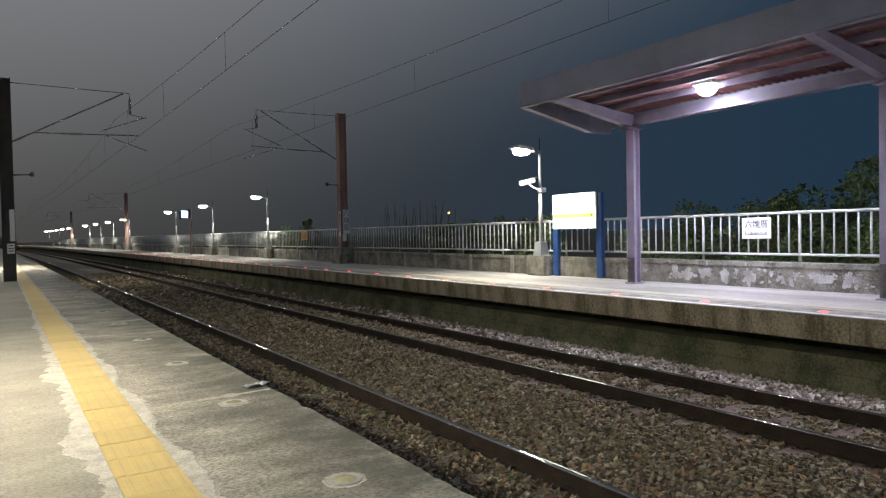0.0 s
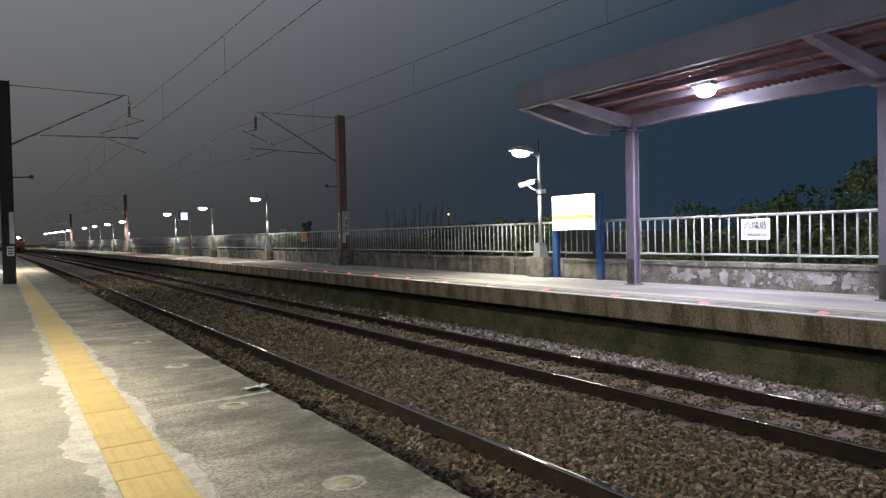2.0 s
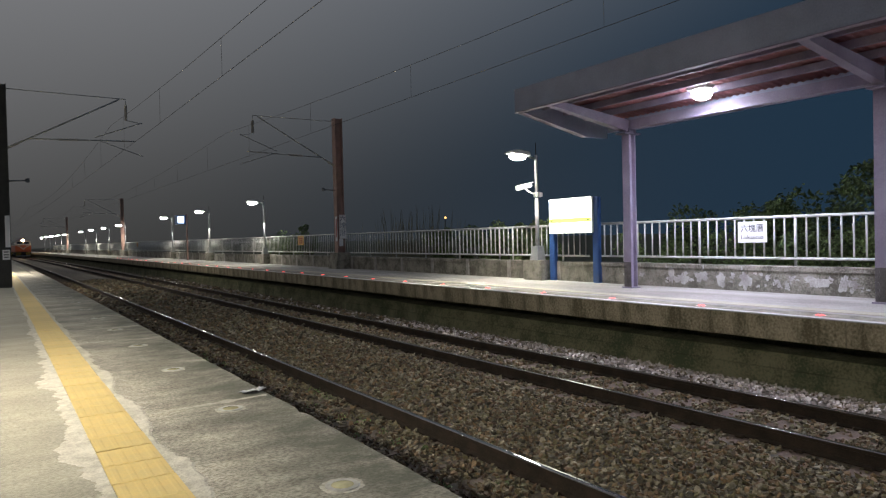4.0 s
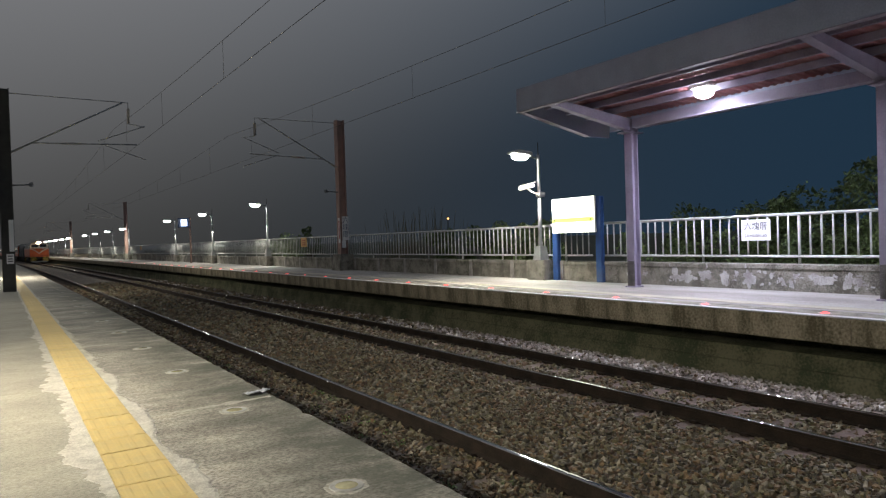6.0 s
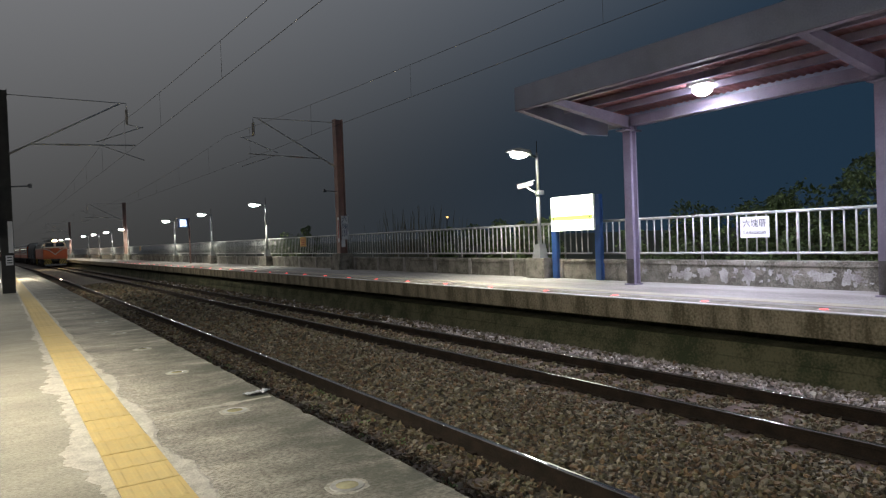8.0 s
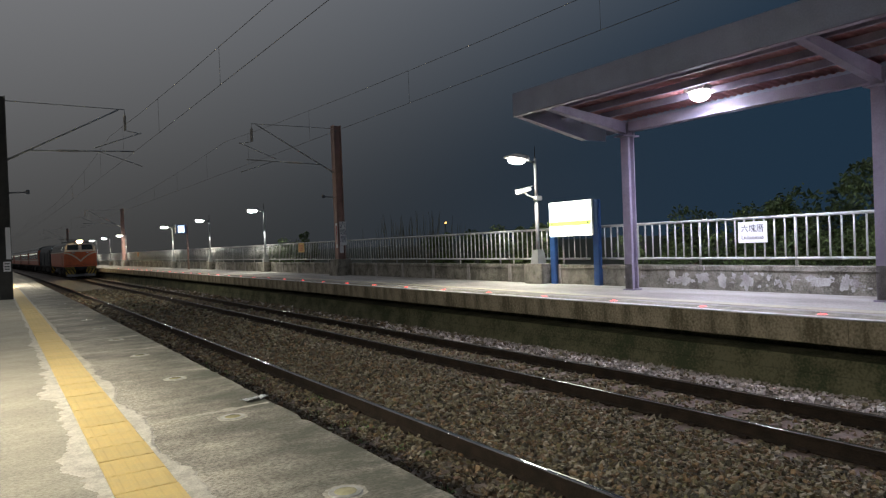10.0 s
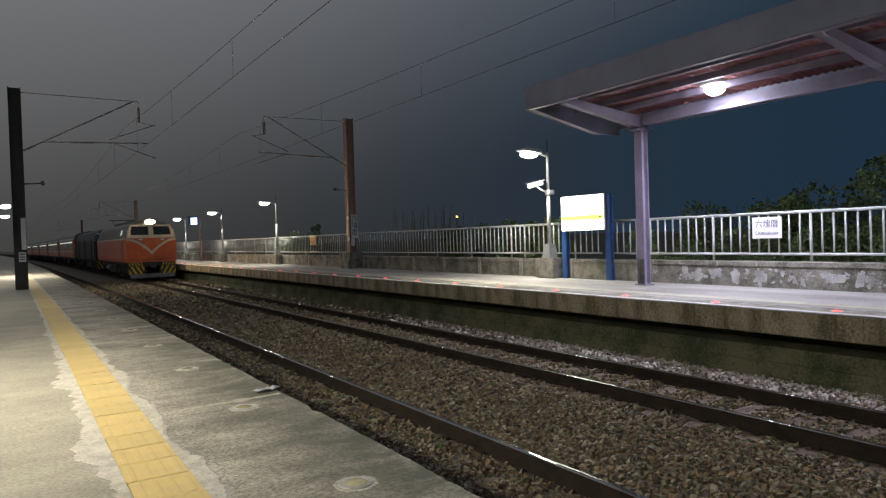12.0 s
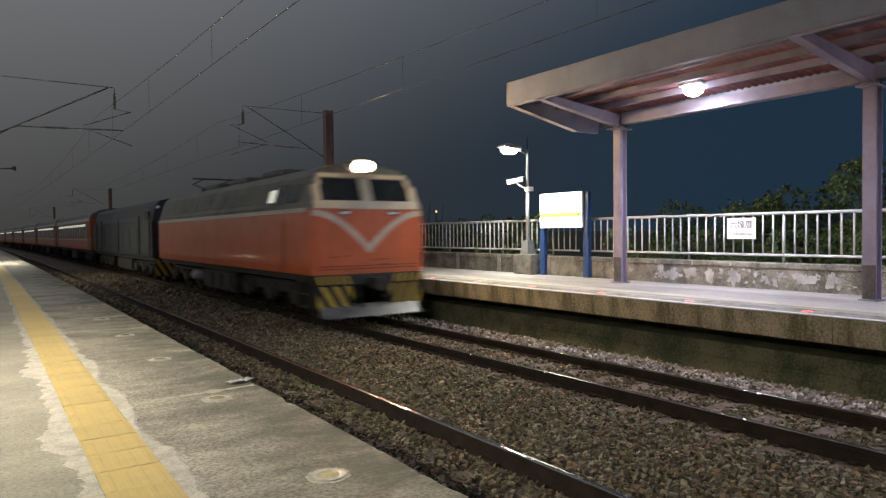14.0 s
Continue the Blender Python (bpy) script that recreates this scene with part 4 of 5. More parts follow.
def build_wires():
    w = thing("overhead_wires", pose(0, 0, 0), "thin overhead contact and carrier wires above the tracks", "wires", "", "structure")
    span = 50.0
    for xc in (X_NEAR, X_FAR):
        for nm, z, sag in (("contact_wire", 4.68, 0.0), ("carrier_wire", 5.75, 0.6)):
            b = bmesh.new()
            ys = [23.8 + span * k + span * j / 10 for k in range(-1, 5) for j in range(10)]
            pts = [(xc + bend(y), y, z - sag * (1 - (2 * (((y - 23.8) % span) / span) - 1) ** 2)) for y in ys]
            for p, q in zip(pts, pts[1:]):
                rod(b, p, q, 0.0045, seg=5)
            part(nm, b, "catenary", w)
        d = bmesh.new()
        for k in range(-4, 40):
            y = 23.8 + 5.0 * k + 2.5
            z1 = 5.75 - 0.6 * (1 - (2 * (((y - 23.8) % span) / span) - 1) ** 2)
            rod(d, (xc + bend(y), y, 4.68), (xc + bend(y), y, z1), 0.003, seg=4)
        part("dropper", d, "catenary", w)


def build_pillar():
    """The dark mast on the near platform."""
    t = thing("platform_pillar", pose(0.215 + bend(22.9), 22.9, ZN), "dark steel mast with narrow white notices on the platform", "mast", "catenary masts")
    c = bmesh.new()
    for s in (-0.15, 0.15):
        box(c, s - 0.012, s + 0.012, -0.15, 0.15, 0, 5.8)
    box(c, -0.14, 0.14, -0.01, 0.01, 0, 5.8)
    part("post", c, "dark", t)
    cantilever(t, 1, -ZN)
    part("post_face", B(-0.16, 0.16, -0.165, -0.152, 0, 1.6, 0.002), "dark", t, "dark lower cladding")
    part("long_notice", B(0.03, 0.15, -0.185, -0.168, 1.15, 2.05, 0.003), "signwhite", t, "narrow white notice")
    part("small_notice", B(-0.05, 0.13, -0.19, -0.168, 0.80, 1.08, 0.003), "signwhite", t, "small pale notice")
    for z in (1.02, 0.94, 0.87):
        part("print_bar", B(-0.02, 0.10, -0.194, -0.1905, z - 0.015, z + 0.015), "signdark", t)


def build_blue_sign():
    y = 46.0
    t = thing("illuminated_sign", pose(10.6 + bend(y), y, ZF), "small glowing blue-white sign box on a tall post", "sign")
    part("post", R((0, 0, 0), (0, 0, 3.0), 0.055), "mast", t, smooth=True)
    bx = part("sign_box", B(-0.75, -0.05, -0.09, 0.09, 2.35, 2.95, 0.01), "blue", t)
    part("lit_panel", B(-0.58, -0.20, -0.098, -0.0905, 2.44, 2.86, 0.003), "bluelit", bx, "glowing panel")
    for z in (2.56, 2.72):
        part("dark_figure", B(-0.44, -0.36, -0.102, -0.0985, z - 0.05, z + 0.05), "blue", bx)
    part("arm", B(-0.1, 0.0, -0.03, 0.03, 2.9, 2.98), "mast", t)


build_station_sign()
build_notice(28.5)
build_notice(68.0)
build_mast(23.8, signs=True)
for y in (73.8, 123.8):
    build_mast(y)
build_wires()
build_pillar()
build_blue_sign()


# ---- platform furnishings ----
def edge_light(bm_rim, bm_lens, dome):
    bmesh.ops.create_cone(bm_rim, cap_ends=True, segments=24, radius1=0.085, radius2=0.078, depth=0.008, matrix=Matrix.Translation((0, 0, 0.002)))
    bmesh.ops.create_uvsphere(bm_lens, u_segments=20, v_segments=8, radius=1, matrix=Matrix.Translation((0, 0, 0.005)) @ Matrix.Diagonal((0.055, 0.055, dome, 1)))


def build_edge_lights():
    for name, mat, x, z, y0, step, count, label, grp in (
            ("edge_light", "redglow", 8.62, ZF, 4.45, 1.72, 34, "round inset warning lamp glowing red in the platform", "red edge lights"),
            ("inset_lamp", "discglass", 1.30, ZN, 2.86, 1.79, 30, "round unlit inset lamp with yellowed lens in concrete", "inset platform lamps")):
        rim, lens = bmesh.new(), bmesh.new()
        edge_light(rim, lens, 0.013 if mat == "redglow" else 0.005)
        first = thing(name, pose(x + bend(y0), y0, z), label, "lamp", grp)
        part("rim", rim, "discrim", first)
        part("lens", lens, mat, first, "", True)
        if name == "inset_lamp":
            rim_out = [(a, 0.102 + 0.014 * noise.noise((3 * math.cos(a), 3 * math.sin(a), 2.0)) + 0.008 * noise.noise((9 * math.cos(a), 9 * math.sin(a), 5.0))) for a in (2 * math.pi * k / 48 for k in range(48))]
            ring = prism(bmesh.new(), [(r * math.cos(a), r * math.sin(a)) for a, r in rim_out], "z", -0.003, 0.0015)
            part("mortar_collar", ring, "seam", first, "ragged pale mortar collar")
        for i in range(1, count):
            y = y0 + step * i
            copy_thing(first, pose(x + bend(y), y, z))


def build_tactile():
    """Yellow guiding tiles with four long bars, bedded in a ragged mortar strip."""
    t = thing("tactile_paving", pose(0, 0, 0), "yellow ribbed tactile paving strip bedded in pale mortar", "tactile paving", "", "structure")
    x0, x1 = 0.415, 0.70
    tile = bmesh.new()
    box(tile, -0.1415, 0.1415, -0.1462, 0.1462, -0.01, 0.006)
    for i in range(4):
        cx = -0.105 + 0.07 * i
        prism(tile, [(cx - 0.018, 0.006), (cx + 0.018, 0.006), (cx + 0.009, 0.0073), (cx - 0.009, 0.0073)], "y", -0.135, 0.135)
    me = mesh_of("tile", tile, "yellow")
    rng = random.Random(3)
    for i in range(208):
        y = -8.08 + 0.301 * i
        shared("tile", me, t, pose((x0 + x1) / 2 + bend(y) + rng.uniform(-0.003, 0.003), y, ZN + 0.002 + rng.uniform(-0.001, 0.0015), rng.uniform(-0.12, 0.12), rng.uniform(-0.12, 0.12), rng.uniform(-0.4, 0.4)))
    for side in (-1, 1):
        b = bmesh.new()
        inner, outer = [], []
        y = -8.0
        wide = 0.17 if side < 0 else 0.105
        while y < 56:
            xe = x0 - 0.001 if side < 0 else x1 + 0.001
            w = wide * (0.62 + 0.75 * noise.noise((y * 1.3, side * 7.0, 0.0)) + 0.42 * noise.noise((y * 5.0, side * 3.0, 2.0)) + 0.22 * noise.noise((y * 17.0, side, 5.0)) + 0.14 * noise.noise((y * 43.0, side, 9.0)))
            w = max(w, 0.02) * (1.0 if y < 5 else max(0.35, 1 - 0.08 * (y - 5)))
            inner.append((xe + bend(y), y))
            outer.append((xe + side * w + bend(y), y))
            y += 0.016 if 0 < y < 14 else 0.1
        top = [[b.verts.new((px, py, ZN + 0.0055)) for px, py in line] for line in (inner, outer)]
        foot = [b.verts.new((px + side * 0.022, py, ZN - 0.002)) for px, py in outer]
        for i in range(len(inner) - 1):
            b.faces.new((top[0][i], top[0][i + 1], top[1][i + 1], top[1][i]))
            b.faces.new((top[1][i], top[1][i + 1], foot[i + 1], foot[i]))
        bmesh.ops.recalc_face_normals(b, faces=b.faces)
        part("mortar_border", b, "mortar", t, "ragged pale mortar")


def build_seams():
    """Pale mortar seams across the platform slabs."""
    rng = random.Random(11)
    for i in range(6):
        y0 = 4.86 + 5.4 * i
        b = bmesh.new()
        rows, x = [], 0.80
        while x < X_EDGE - 0.03:
            w = 0.014 + 0.05 * abs(noise.noise((x * 7, y0, 3.0))) + 0.012 * rng.random()
            yy = y0 + 0.05 * (x - 0.8) + 0.012 * noise.noise((x * 6, y0, 0.0))
            rows.append((b.verts.new((x + bend(y0), yy - w, ZN + 0.001)), b.verts.new((x + bend(y0), yy + w, ZN + 0.001))))
            x += 0.03
        for p, q in zip(rows, rows[1:]):
            b.faces.new((p[0], q[0], q[1], p[1]))
        bmesh.ops.recalc_face_normals(b, faces=b.faces)
        part("slab_seam", b, "seam", near_platform, "worn mortar seam")


build_seams()


def build_scrap():
    rng = random.Random(5)
    b = bmesh.new()
    bmesh.ops.create_grid(b, x_segments=9, y_segments=5, size=0.5)
    for v in b.verts:
        v.co = Vector((v.co.x * 0.2, v.co.y * 0.07, 0.006 + rng.uniform(0, 0.02)))
    bmesh.ops.solidify(b, geom=b.faces[:], thickness=0.002)
    o = part("scrap", b, "scrap", m=pose(1.58, 5.06, ZN, 0, 0, 15))
    tagged(o, "crumpled white scrap of cloth on the platform edge", "litter")


build_edge_lights()
build_tactile()
build_scrap()


# ---- planting behind the railing ----
def leaf_cloud(name, centres, radii, count, size, seed, mat="leaf", parent=None, long=1.6):
    """Many small folded leaves scattered in a set of clumps."""
    rng = np.random.default_rng(seed)
    k = rng.integers(0, len(centres), count)
    d = rng.normal(size=(count, 3))
    d /= np.linalg.norm(d, axis=1, keepdims=True)
    c = np.array(centres)[k] + d * (np.array(radii)[k] * rng.uniform(0.35, 1.05, count) ** 0.6)[:, None]
    u = rng.normal(size=(count, 3))
    u /= np.linalg.norm(u, axis=1, keepdims=True)
    w = np.cross(u, rng.normal(size=(count, 3)))
    w /= np.linalg.norm(w, axis=1, keepdims=True)
    s = (size * rng.uniform(0.6, 1.3, count))[:, None]
    nrm = np.cross(u, w) * 0.18
    v = np.stack([c - u * s * long * 0.5, c + w * s * 0.4 + nrm * s, c + u * s * long * 0.5, c - w * s * 0.4 + nrm * s], 1).reshape(-1, 3)
    i = np.arange(count)[:, None] * 4
    f = np.concatenate([i + [0, 1, 2], i + [0, 2, 3]])
    me = bpy.data.meshes.new(name)
    me.from_pydata(v.tolist(), [], f.tolist())
    me.materials.append(M[mat])
    o = new(name, me)
    o.parent = parent
    return o


def build_tree(x, y, height, spread, seed, leaves, size, name="tree", label="dark leafy tree behind the platform railing", z0=-0.62):
    rng = random.Random(seed)
    t = thing(name, pose(x, y, z0), label, "tree" if name == "tree" else "bush", "trees and bushes behind the railing")
    b = bmesh.new()
    centres, radii = [], []
    top = Vector((rng.uniform(-0.2, 0.2), rng.uniform(-0.2, 0.2), height * 0.6))
    rod(b, (0, 0, 0), top, height * 0.022 + 0.02, height * 0.012 + 0.01, 8)
    for i in range(14):
        a = rng.uniform(0, 6.28)
        r = spread * rng.uniform(0.25, 1.0)
        h = height * rng.uniform(0.32, 0.98)
        p = Vector((r * math.cos(a), r * math.sin(a), h))
        rod(b, top * rng.uniform(0.45, 1.0), p, height * 0.008 + 0.008, 0.006, 6)
        centres.append(p)
        radii.append(spread * rng.uniform(0.22, 0.45))
    part("trunk", b, "bark", t)
    leaf_cloud("crown", [c[:] for c in centres], radii, leaves, size, seed, parent=t)
    return t


def build_reeds(x, y, seed):
    rng = random.Random(seed)
    t = thing("reed_clump", pose(x, y, -0.62), "clump of tall dry reeds behind the railing", "reeds", "trees and bushes behind the railing")
    b = bmesh.new()
    for i in range(90):
        a, r = rng.uniform(0, 6.28), rng.uniform(0, 1.3)
        p = Vector((r * math.cos(a), r * math.sin(a), 0))
        q = p + Vector((rng.uniform(-0.5, 0.5), rng.uniform(-0.5, 0.5), rng.uniform(2.0, 3.9)))
        rod(b, p, (p + q) / 2 + Vector((0, 0, 0.25)), 0.013, 0.010, 4)
        rod(b, (p + q) / 2 + Vector((0, 0, 0.25)), q, 0.016, 0.004, 4)
    part("reed_tuft", b, "reed", t)


for i, (x, y, h, s, n, name) in enumerate((
        (12.4, 14.9, 2.85, 0.8, 3600, "bush"), (12.4, 16.6, 3.0, 0.8, 3600, "bush"), (12.4, 18.2, 2.7, 0.8, 3000, "bush"), (12.4, 13.6, 2.8, 0.7, 2000, "bush"),
        (13.4, 10.4, 2.3, 1.2, 2600, "bush"), (13.8, 8.4, 2.3, 1.3, 2600, "bush"), (13.8, 6.2, 2.3, 1.3, 2600, "bush"), (13.8, 4.2, 2.3, 1.3, 2600, "bush"),
        (12.6, 33.0, 2.9, 1.1, 2200, "bush"), (12.6, 35.6, 2.5, 1.1, 1800, "bush"), (12.4, 30.6, 3.5, 0.45, 1200, "bush"),
        (17.6, 9.6, 2.9, 1.8, 5200, "bush"), (18.0, 7.0, 3.1, 1.9, 5200, "bush"), (17.6, 4.2, 3.1, 1.9, 5200, "bush"), (17.4, 2.0, 3.0, 1.6, 4000, "bush"))):
    build_tree(x, y, h, s, 20 + i, n, 0.075 if name == "bush" else 0.10, name, "green leafy bush growing behind the railing" if name == "bush" else "dark leafy tree behind the platform railing")
for i, (x, y, h, s) in enumerate(((15.8, 10.9, 2.9, 1.2), (16.6, 7.4, 3.5, 1.6), (15.8, 8.9, 3.1, 1.3), (15.6, 6.2, 3.6, 1.5), (15.9, 3.6, 3.3, 1.6), (15.4, 1.2, 3.2, 1.5))):
    build_tree(x, y, h, s, 60 + i, 4200, 0.085)
build_reeds(13.8, 24.5, 3)
build_reeds(14.6, 23.2, 4)


def build_far_lamp(x, y, z):
    t = thing("distant_lamp", pose(x, y, -0.62), "small orange lamp glowing in the dark distance", "lamp")
    part("post", R((0, 0, 0), (0, 0, z + 0.62), 0.025), "dark", t)
    g = bmesh.new()
    bmesh.ops.create_uvsphere(g, u_segments=12, v_segments=8, radius=0.09, matrix=Matrix.Translation((0, 0, z + 0.62)))
    part("globe", g, "orange_lamp", t, "glowing globe", True)


build_far_lamp(31.4, 47.0, 3.6)


def build_weeds():
    """Low moss and weeds between the stones beside the near rail."""
    rng = random.Random(9)
    centres, radii = [], []
    for i in range(90):
        y = rng.uniform(1.2, 14.0)
        x = rng.choice((rng.uniform(2.75, 3.6), rng.uniform(8.3, 8.6)))
        centres.append((x + bend(y), y, -0.15 if x < 5 else -0.18))
        radii.append(rng.uniform(0.03, 0.10))
    tagged(leaf_cloud("weeds", centres, radii, 2600, 0.022, 77), "small green weeds among the ballast stones", "weeds", kind="stuff")


build_weeds()


# ---- train ----
XT = X_FAR
FRONT_END, SPEED = 12.71, 14.32     # front of the train at the end, and its speed


def loft(bm, rings):
    vs = [[bm.verts.new(p) for p in r] for r in rings]
    n = len(rings[0])
    for a, b in zip(vs, vs[1:]):
        for i in range(n):
            bm.faces.new((a[i], b[i], b[(i + 1) % n], a[(i + 1) % n]))
    bm.faces.new(vs[0])
    bm.faces.new(vs[-1][::-1])
    bmesh.ops.recalc_face_normals(bm, faces=bm.faces)
    return bm


def build_bogie(parent, y, axles, wheel_r=0.46):
    """Side frames, axle boxes and wheels of one bogie."""
    span = 1.6 * (axles - 1)
    b = bmesh.new()
    for s in (-1, 1):
        box(b, s * 0.98 - 0.06, s * 0.98 + 0.06, y - span / 2 - 0.5, y + span / 2 + 0.5, 0.55, 0.82, 0.03)
        for i in range(axles):
            ya = y - span / 2 + 1.6 * i
            box(b, s * 1.06 - 0.08, s * 1.06 + 0.08, ya - 0.16, ya + 0.16, 0.33, 0.66, 0.03)
            for d in (-0.3, 0.3):
                rod(b, (s * 1.05, ya + d, 0.45), (s * 1.05, ya + d, 0.75), 0.09, seg=8)
    box(b, -0.9, 0.9, y - 0.35, y + 0.35, 0.6, 0.98, 0.03)
    bog = part("bogie", b, "underframe", parent, "dark bogie frame")
    for i in range(axles):
        w = bmesh.new()
        ya = y - span / 2 + 1.6 * i
        for s in (-1, 1):
            rod(w, (s * 0.54, ya, wheel_r), (s * 0.62, ya, wheel_r), wheel_r, wheel_r - 0.02, 24)
        rod(w, (-0.6, ya, wheel_r), (0.6, ya, wheel_r), 0.08, seg=10)
        part("wheelset", w, "rust", bog)


def hazard_panel(parent, x0, x1, z0, z1, y, flip):
    """A black panel with slanting yellow stripes."""
    p = part("pilot_panel", B(x0, x1, y, y + 0.05, z0, z1, 0.008), "black", parent, "black and yellow striped pilot")
    w, h = x1 - x0, z1 - z0
    n = 3
    for i in range(-1, n):
        a, b2 = i * w / n + 0.06, i * w / n + 0.06 + w / n * 0.5
        sl = h * 0.55
        # clip to the panel
        pts = []
        for k in range(13):
            f = k / 12
            pts.append((min(max(a + sl * f, 0.01), w - 0.01), 0.01 + (h - 0.02) * f))
        for k in range(12, -1, -1):
            f = k / 12
            pts.append((min(max(b2 + sl * f, 0.01), w - 0.01), 0.01 + (h - 0.02) * f))
        clean = []
        for q in pts:
            if not clean or (abs(q[0] - clean[-1][0]) + abs(q[1] - clean[-1][1])) > 1e-4:
                clean.append(q)
        if max(q[0] for q in clean) - min(q[0] for q in clean) < 0.04:
            continue
        if flip:
            clean = [(w - q[0], q[1]) for q in clean]
        part("yellow_stripe", prism(bmesh.new(), [(x0 + q[0], z0 + q[1]) for q in clean], "y", y - 0.006, y - 0.001), "hazard_yellow", p)


def loco_body(t, length, low, high, stripe, belt=2.36):
    """Side walls to the belt, leaning upper sides, arched roof, raked cab front."""
    ring = lambda y, d: [(-1.33, y + d, 1.04), (1.33, y + d, 1.04), (1.34, y, 1.2), (1.34, y, belt), (-1.34, y, belt), (-1.34, y, 1.2)]
    part("body", loft(bmesh.new(), [ring(0.06, 0), [(x * 1.0, 0.16, z) for x, _, z in ring(0, 0)], ring(length - 0.1, 0), [(x * 0.97, length, z) for x, _, z in ring(0, 0)]]), low, t, "painted lower body")
    up = [(-1.34, belt), (1.34, belt), (1.31, belt + 0.12), (1.12, 3.10), (0.95, 3.27), (0.5, 3.38), (0, 3.41), (-0.5, 3.38), (-0.95, 3.27), (-1.12, 3.10), (-1.31, belt + 0.12)]
    rake = lambda z: max(0.0, z - belt) * 0.42
    part("upper_body", loft(bmesh.new(), [[(x * 0.985, 0.06 + rake(z), z) for x, z in up], [(x, 0.35 + rake(z), z) for x, z in up], [(x, length - 0.3, z) for x, z in up], [(x * 0.97, length, z) for x, z in up]]), high, t, "grey upper body and roof")
    for s in (-1, 1):
        part("belt_stripe", B(s * 1.336, s * 1.352, 0.3, length - 0.2, belt - 0.06, belt + 0.03), stripe, t, "cream belt stripe")
        part("sill_ledge", B(s * 1.336, s * 1.35, 0.3, length - 0.2, 1.06, 1.09), low, t)
        part("rain_gutter", B(s * 1.318, s * 1.345, 2.5, length - 0.3, belt + 0.085, belt + 0.11), high, t)
    return rake


def build_locomotive():
    L = 14.2
    t = thing("locomotive", pose(0, 0, 0), "orange electric locomotive with cream chevron and glowing headlight", "locomotive")
    belt = 2.40
    rake = loco_body(t, L, "orange", "roofgrey", "cream", belt)
    # front mask: cream window surround lying on the raked front
    slope = math.atan(0.42)
    F = Matrix.Translation((0, 0.058, belt)) @ Matrix.Rotation(-slope, 4, "X")
    k = 1 / math.cos(slope)
    surround = bmesh.new()
    for x0, x1, z0, z1 in ((-1.27, 1.27, 0.0, 0.17), (-1.08, 1.08, 0.66, 0.76), (-0.13, 0.13, 0.17, 0.66), (-1.24, -1.06, 0.17, 0.5), (1.06, 1.24, 0.17, 0.5), (-1.14, -1.02, 0.5, 0.66), (1.02, 1.14, 0.5, 0.66)):
        box(surround, x0, x1, -0.035, 0.0, z0 * k, z1 * k, 0.006, m=F)
    part("window_surround", surround, "cream", t, "cream cab window surround")
    for s in (-1, 1):
        a, b = sorted((s * 0.13, s * 1.06))
        wdw = part("windscreen", B(a, b, -0.014, -0.002, 0.17 * k, 0.66 * k, 0.002, m=F), "glass", t, "dark windscreen")
        part("wiper", R((F @ Vector((s * 0.5, -0.022, 0.2 * k))), (F @ Vector((s * 0.72, -0.022, 0.55 * k))), 0.008, seg=6), "black", wdw)
    # chevron on the nose
    ch = bmesh.new()
    for s in (-1, 1):
        xs = [1.31 * k / 14 for k in range(15)]
        bow = lambda x: 1.46 + 0.80 * math.sin(min(x / 1.31, 1.0) * math.pi / 2) ** 0.92
        for xa, xb in zip(xs, xs[1:]):
            prism(ch, [(s * xa, bow(xa)), (s * xb, bow(xb)), (s * xb, bow(xb) + 0.12 + 0.05 * (1 - xb / 1.31)), (s * xa, bow(xa) + 0.12 + 0.05 * (1 - xa / 1.31))], "y", 0.040, 0.058)
    part("chevron", ch, "cream", t, "cream V-shaped chevron")
    for s in (-1, 1):
        lamp = part("marker_lamp", B(s * 0.58 - 0.13, s * 0.58 + 0.13, 0.02, 0.058, 2.27, 2.37, 0.012), "black", t, "black marker lamp housing")
        part("marker_lens", B(s * 0.58 - 0.10, s * 0.58 + 0.10, 0.012, 0.0195, 2.29, 2.35, 0.004), "marker", lamp)
    hood = part("headlight_hood", B(-0.3, 0.3, 0.30, 0.62, 3.17, 3.47, 0.05), "roofgrey", t, "headlight housing")
    lens = bmesh.new()
    rod(lens, (0, 0.288, 3.33), (0, 0.302, 3.33), 1.0, seg=32)
    for v in lens.verts:
        v.co.x, v.co.z = v.co.x * 0.21, 3.33 + (v.co.z - 3.33) * 0.105
    part("headlight", lens, "head", hood, "glowing warm twin headlight")
    # added lip that keeps the headlight off the window pillar below
    part("added_light_lip", B(-0.26, 0.26, 0.20, 0.31, 3.19, 3.205), "roofgrey", hood)
    # nose seams, handrails, number bar
    for z in (1.14, 1.2):
        part("nose_seam", B(-1.2, 1.2, 0.050, 0.059, z, z + 0.014), "black", t)
    for s in (-1, 1):
        part("handrail", R((s * 1.2, 0.0, 1.15), (s * 1.2, 0.0, 1.95), 0.014), "orange", t)
    rng = random.Random(8)
    for i in range(9):
        x, z, w = rng.uniform(-1.1, 1.0), rng.uniform(1.1, 1.42), rng.uniform(0.10, 0.42)
        scuff = prism(bmesh.new(), [(x, z), (x + w * 0.5, z + rng.uniform(-0.02, 0.01)), (x + w, z + rng.uniform(-0.02, 0.02)), (x + w * 0.55, z + 0.018)], "y", 0.0545, 0.059)
        part("scuff_mark", scuff, "scuff", t, "dark scuff on the nose")
    # buffer beam, pilot, coupler
    beam = part("buffer_beam", B(-1.28, 1.28, -0.06, 0.20, 0.82, 1.035, 0.02), "black", t, "black buffer beam")
